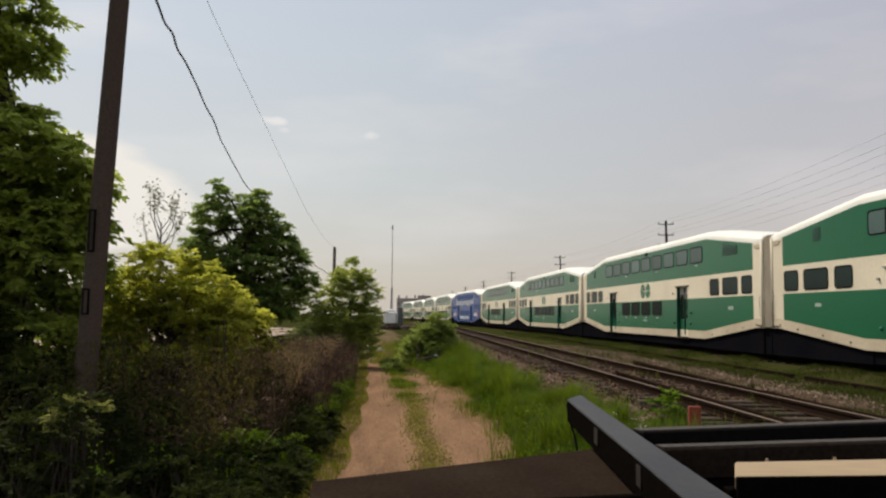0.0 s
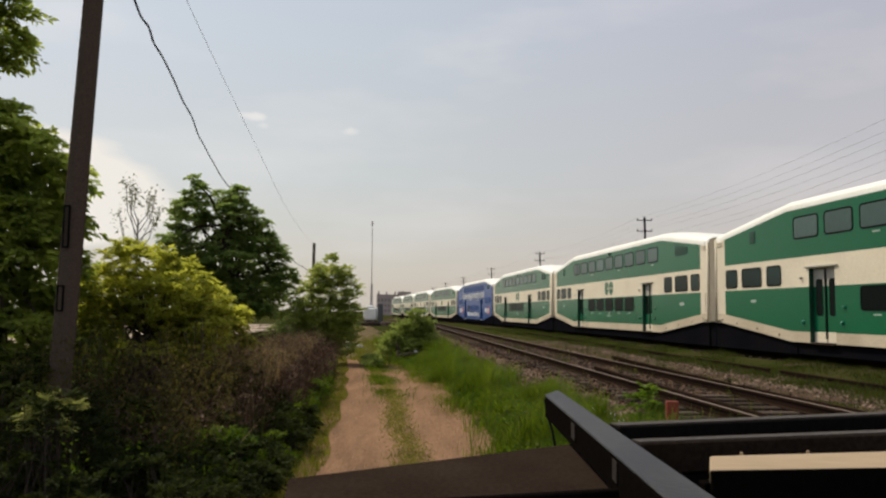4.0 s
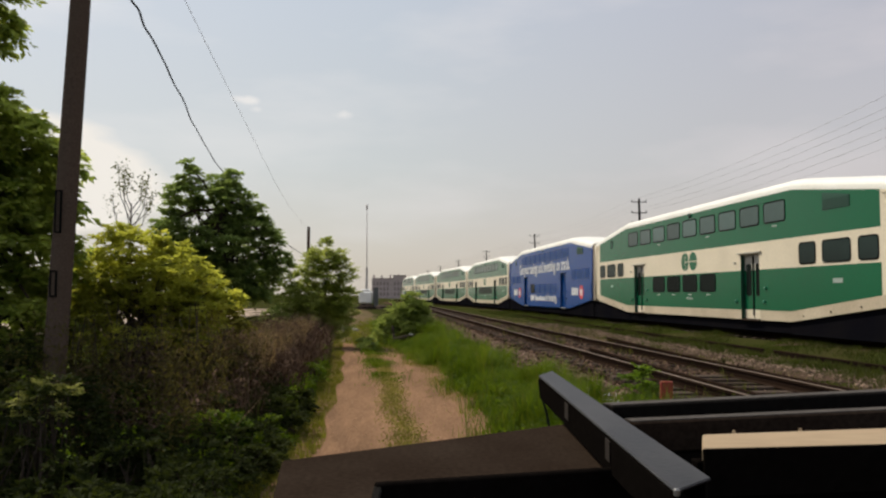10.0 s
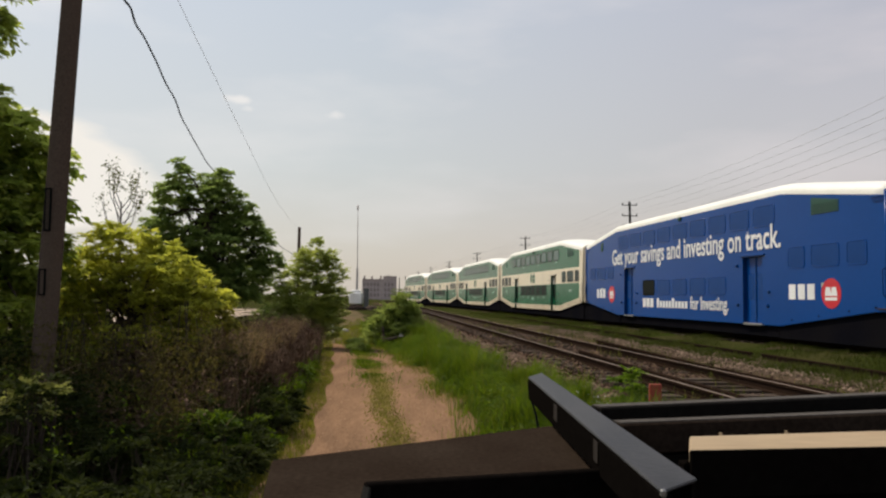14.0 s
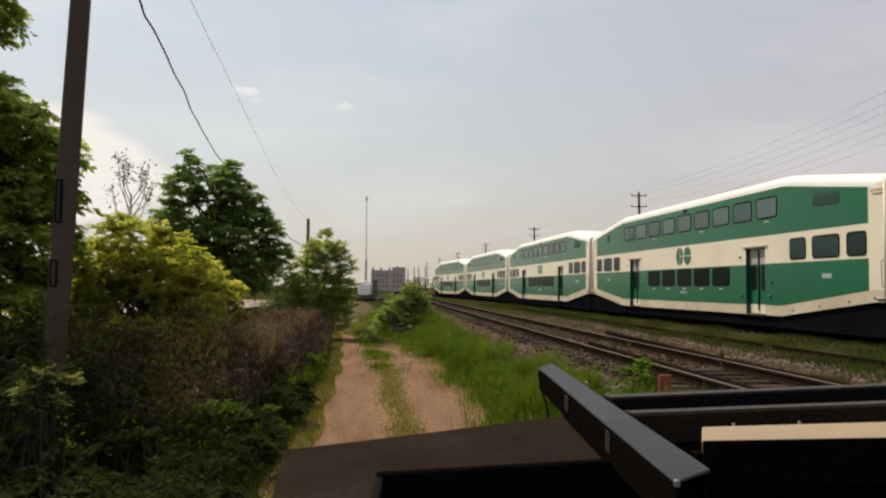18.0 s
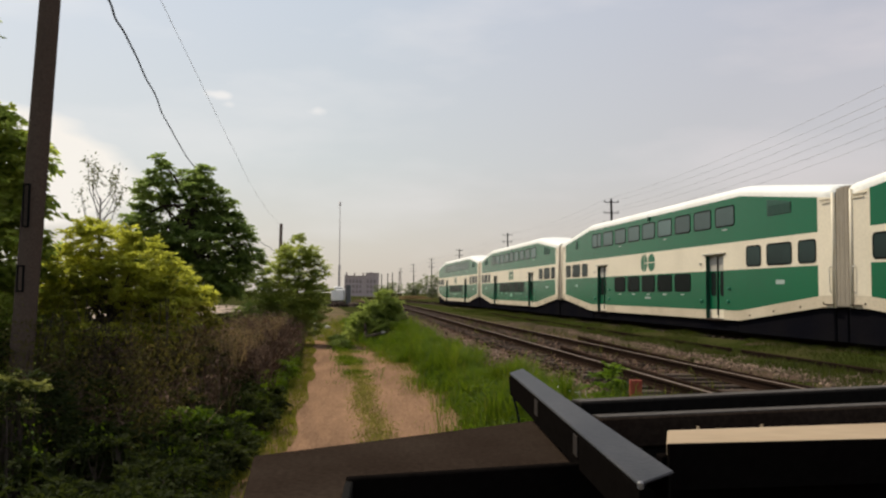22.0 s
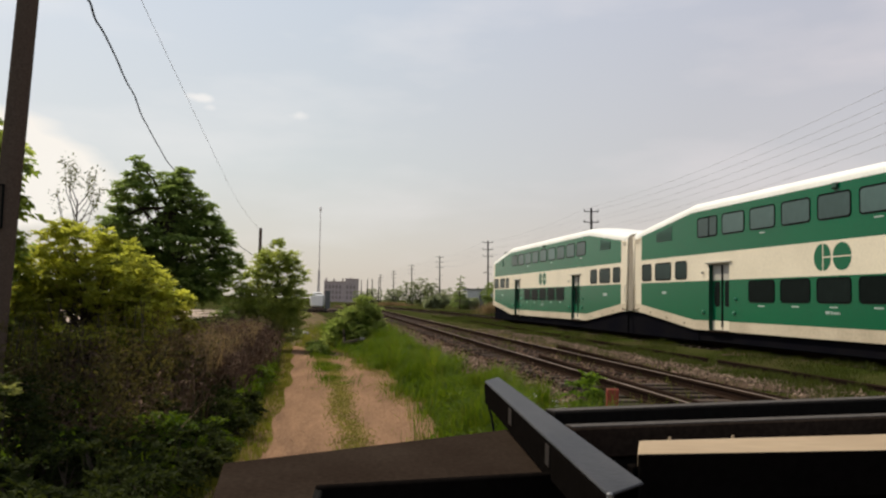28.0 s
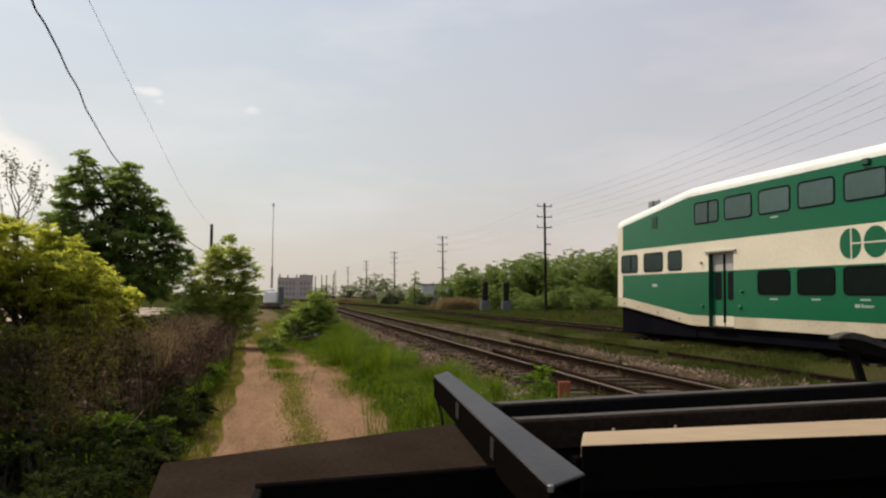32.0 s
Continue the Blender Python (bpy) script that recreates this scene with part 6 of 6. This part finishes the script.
stub = thing("dead_stump", "dark broken stump at the edge of the scrub", "stump")
bm = bmesh.new()
rod(bm, (-0.93, 29.2, 0.0), (-0.9, 29.2, 0.45), 0.07, 0.06, 8)
rod(bm, (-0.9, 29.2, 0.4), (-0.94, 29.2, 0.72), 0.055, 0.03, 7)
part("trunk", bm, BARK, stub)
log = thing("fallen_log", "weathered fallen log lying in the grass", "log")
bm = bmesh.new()
rod(bm, (-0.95, 29.0, 0.22), (0.1, 29.9, 0.42), 0.07, 0.05, 8)
part("trunk", bm, TIE, log)

# ---- the vehicle in the foreground ----
truck = thing("flatbed_trailer", "dark steel flatbed trailer frame with a dusty deck panel", "trailer")


def slab(name, corners, z0, z1, mat, parent, label="", bevel=0.004):
    """An upright prism over a plan outline."""
    bm = bmesh.new()
    lo = [bm.verts.new((x, y, z0)) for x, y in corners]
    hi = [bm.verts.new((x, y, z1)) for x, y in corners]
    n = len(corners)
    bm.faces.new(hi)
    bm.faces.new(lo[::-1])
    for k in range(n):
        bm.faces.new((lo[k], lo[(k + 1) % n], hi[(k + 1) % n], hi[k]))
    bmesh.ops.recalc_face_normals(bm, faces=bm.faces)
    if bevel:
        bmesh.ops.bevel(bm, geom=list(bm.edges), offset=bevel, segments=1, affect="EDGES", profile=0.5)
    return part(name, bm, mat, parent, label)


def bar(name, a, b, width, z0, z1, mat, parent, label="", bevel=0.004):
    """A straight bar whose far top edge runs from a to b."""
    d = Vector((b[0] - a[0], b[1] - a[1])).normalized()
    w = Vector((d.y, -d.x)) * width
    return slab(name, (a, b, (b[0] + w.x, b[1] + w.y), (a[0] + w.x, a[1] + w.y)), z0, z1, mat, parent, label, bevel)


slab("deck_panel", ((-0.4, 2.41), (0.61, 3.1), (0.9, 2.7), (0.6, 2.16), (-0.1, 1.975), (-0.13, 1.2), (-0.26, 1.2)), 1.31, 1.35, DECK, truck, "dusty dark deck panel")
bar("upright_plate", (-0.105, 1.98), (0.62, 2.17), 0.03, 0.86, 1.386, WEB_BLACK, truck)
slab("inner_wall", ((-0.105, 1.97), (-0.085, 1.97), (-0.085, 1.1), (-0.105, 1.1)), 0.86, 1.38, FRAME_BLACK, truck)
slab("beam", ((0.49, 1.53), (0.56, 3.71), (0.66, 3.93), (0.60, 1.64)), 1.462, 1.47, BEAM_STEEL, truck, "scuffed dark steel channel beam", 0.003)
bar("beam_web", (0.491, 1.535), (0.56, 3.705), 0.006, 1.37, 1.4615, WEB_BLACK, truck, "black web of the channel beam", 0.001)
bar("beam_flange", (0.59, 1.65), (0.65, 3.9), 0.006, 1.40, 1.4615, FRAME_BLACK, truck, "black inner flange of the beam", 0.001)
# two patches paler than the web around them
for y0, y1 in ((2.12, 2.18), (2.82, 2.9)):
    x0 = 0.491 + 0.069 * (y0 - 1.535) / 2.17
    slab("web_slot", ((x0 - 0.004, y0), (x0 - 0.004 + 0.0032, y1), (x0 - 0.0015 + 0.0032, y1), (x0 - 0.0015, y0)), 1.4, 1.455, PLANK_EDGE, truck, "pale patch on the beam's side", 0)
bm = bmesh.new()
box(bm, 0.488, 0.5, 1.528, 1.54, 1.458, 1.474, 0.003)
part("beam_nick", bm, STEEL, truck, "bright nick at the beam's cut corner")
bar("side_rail", (0.63, 2.741), (2.9, 3.474), 0.075, 1.40, 1.47, FRAME_BLACK, truck, "black box-section side rail")
bar("side_rail", (0.615, 2.393), (2.6, 2.905), 0.065, 1.38, 1.47, DECK, truck, "dusty brown-black inner rail")
# strips of paler grey paint the lit tops of both rails
bar("edge_strip", (0.632, 2.739), (2.9, 3.471), 0.06, 1.4705, 1.474, RAIL_GREY, truck, "top strip painted bright for the lit edge of the side rail", 0)
bar("edge_strip", (0.617, 2.391), (2.6, 2.902), 0.05, 1.4705, 1.474, RAIL_GREY, truck, "top strip painted bright for the lit edge of the side rail", 0)
bar("rail_wall", (0.62, 2.37), (2.6, 2.88), 0.03, 0.86, 1.375, FRAME_BLACK, truck, "black wall under the inner rail")
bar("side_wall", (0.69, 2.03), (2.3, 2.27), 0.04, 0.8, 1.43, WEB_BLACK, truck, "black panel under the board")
slab("bed_floor", ((-0.2, 1.0), (0.6, 3.0), (2.9, 3.9), (2.9, 0.6), (0.2, 0.6)), 0.8, 0.86, FRAME_BLACK, truck)
for x, y in ((0.75, 2.16), (1.9, 2.6), (-0.1, 1.6), (2.2, 1.2)):
    bm = bmesh.new()
    rod(bm, (x, y, 0.0), (x, y, 0.82), 0.05, 0.05, 10)
    part("leg", bm, FRAME_BLACK, truck)
for u in (0.12, 0.32):
    bm = bmesh.new()
    rod(bm, (0.74 + u, 2.15 + u * 0.18, 1.43), (0.74 + u, 2.15 + u * 0.18, 1.4745), 0.007, 0.004, 6)
    part("bolt", bm, PLANK, truck)
part("cord", tube([(0.575, 3.8, 1.44), (0.58, 3.79, 1.38), (0.6, 3.74, 1.3), (0.605, 3.7, 1.24)], 0.006, 5), RUBBER, truck, "thin black cord hanging from the beam")

def prism(outline, y0, y1):
    """An upright outline of x, z points carried from y0 to y1."""
    bm = bmesh.new()
    a = [bm.verts.new((x, y0, z)) for x, z in outline]
    b = [bm.verts.new((x, y1, z)) for x, z in outline]
    bm.faces.new(a)
    bm.faces.new(b[::-1])
    for i in range(len(a)):
        j = (i + 1) % len(a)
        bm.faces.new((a[j], a[i], b[i], b[j]))
    bmesh.ops.recalc_face_normals(bm, faces=bm.faces)
    return bm


# the mudguard on its bracket at the far side of the frame
CURVE = ((2.375, 1.672), (2.41, 1.689), (2.455, 1.697), (2.51, 1.687), (2.58, 1.664), (2.65, 1.642), (2.78, 1.605), (2.92, 1.57))
part("mudguard_top", prism(list(CURVE) + [(x, z - 0.03 * min(1, (x - 2.37) * 12 + 0.2)) for x, z in CURVE[::-1]], 3.36, 3.43), RAIL_GREY, truck, "grey top of the curved mudguard")
part("mudguard_side", prism([(x + 0.004, z - 0.031) for x, z in CURVE[1:]] + [(2.92, 1.5), (2.66, 1.575), (2.52, 1.598), (2.44, 1.615), (2.41, 1.635)], 3.365, 3.425), FRAME_BLACK, truck, "black underside of the mudguard")
part("mudguard_bracket", prism([(2.452, 1.62), (2.485, 1.62), (2.532, 1.47), (2.54, 1.41), (2.5, 1.41), (2.496, 1.47)], 3.38, 3.41), FRAME_BLACK, truck, "black bracket holding the mudguard")

board = thing("pine_board", "bare pale pine board lying along the black frame", "board")
slab("plank", ((0.757, 2.128), (2.2, 2.378), (2.2, 2.095), (0.685, 1.93)), 1.44, 1.472, PLANK, board)

# strip added along the whole board to keep its front face dark
bar("board_lip", (0.686, 1.929), (2.2, 2.0935), 0.012, 1.36, 1.4722, WEB_BLACK, truck, "black strip added along the board's front", 0.001)


# ---- ties and stones ----
bm = bmesh.new()
box(bm, -1.3, 1.3, -0.115, 0.115, -0.16, 0, 0.012)
tie_mesh = mesh_of(bm, "tie", TIE)
rng = np.random.default_rng(71)
for k, y in enumerate(np.arange(-8, 92, 0.56)):
    share("tie", tie_mesh, near_track, Matrix.Translation((float(main_x(y)) + rng.normal(0, 0.03), float(y), RAIL_Z - 0.155 + rng.normal(0, 0.008))) @ pose(0, 0, 0, 0, 0, 2.99 + rng.normal(0, 1.6)))
for s in np.arange(-110, 30, 0.62):
    x, y, th = on_line(s)
    share("tie", tie_mesh, far_track, pose(float(x), float(y), RAIL_Z - 0.2, 0, 0, math.degrees(th) + 90 + rng.normal(0, 1)))


def stones(name, seed, count, x_of, y0, y1, size, label, bias=1.6, lift=0.012):
    rg = np.random.default_rng(seed)
    y = y0 + (y1 - y0) * rg.uniform(0, 1, count) ** bias
    x = x_of(y, rg)
    z = land(x, y) + lift * rg.uniform(0.8, 1.1, count)
    s = size * rg.uniform(0.5, 1.35, count)
    base = np.array([(1, 0, 0), (-1, 0, 0), (0, 1, 0), (0, -1, 0), (0, 0, 0.8), (0, 0, -0.8)], float)
    v = base[None] * s[:, None, None] * rg.uniform(0.6, 1.25, (count, 6, 1)) + rg.normal(0, 0.12, (count, 6, 3)) * s[:, None, None]
    a = rg.uniform(0, 6.283, count)
    ca, sa = np.cos(a)[:, None], np.sin(a)[:, None]
    v = np.stack([v[:, :, 0] * ca - v[:, :, 1] * sa, v[:, :, 0] * sa + v[:, :, 1] * ca, v[:, :, 2]], -1)
    v += np.stack([x, y, z], 1)[:, None]
    tri = np.array([(0, 2, 4), (2, 1, 4), (1, 3, 4), (3, 0, 4), (2, 0, 5), (1, 2, 5), (3, 1, 5), (0, 3, 5)])
    idx = (np.arange(count)[:, None, None] * 6 + tri[None]).reshape(-1, 3)
    return tagged(soup(name, v, idx, {"ballast_stones": STONE, "crib_stones": STONE, "road_pebbles": PEBBLE}.get(name, PALE_STONE), None), label, "stones", "", "stuff")


stones("ballast_stones", 81, 32000, lambda y, r: main_x(y) + r.uniform(-2.55, 2.1, len(y)), 6, 50, 0.05, "loose brown ballast stones round the ties", lift=0.045)
stones("crib_stones", 85, 4500, lambda y, r: main_x(y) + r.normal(-0.2, 0.75, len(y)) + 0.25 * np.sin(y * 1.9), 14, 50, 0.04, "ballast stones spilled over the ties", lift=0.13)
stones("shoulder_stones", 84, 4200, lambda y, r: main_x(y) - 1.5 - np.abs(r.normal(0, 0.5, len(y))), 6, 44, 0.04, "paler loose stones on the ballast shoulder", lift=0.055)
stones("road_pebbles", 83, 1500, lambda y, r: road_x(y) + r.uniform(-1.25, 1.25, len(y)), 7, 30, 0.013, "small pebbles on the dirt road")
stones("pale_stones", 82, 4000, lambda y, r: main_x(y) + 3.8 + r.normal(0, 0.55, len(y)) + 0.3 * np.sin(y * 0.9), 9, 46, 0.042, "loose pale stones between the tracks")


# ---- moving train ----
def motions():
    for k, car in CARS.items():
        walk(car, [(t, car_pose(k, t)) for t in np.arange(0, 32.01, 1.0)])


motions()
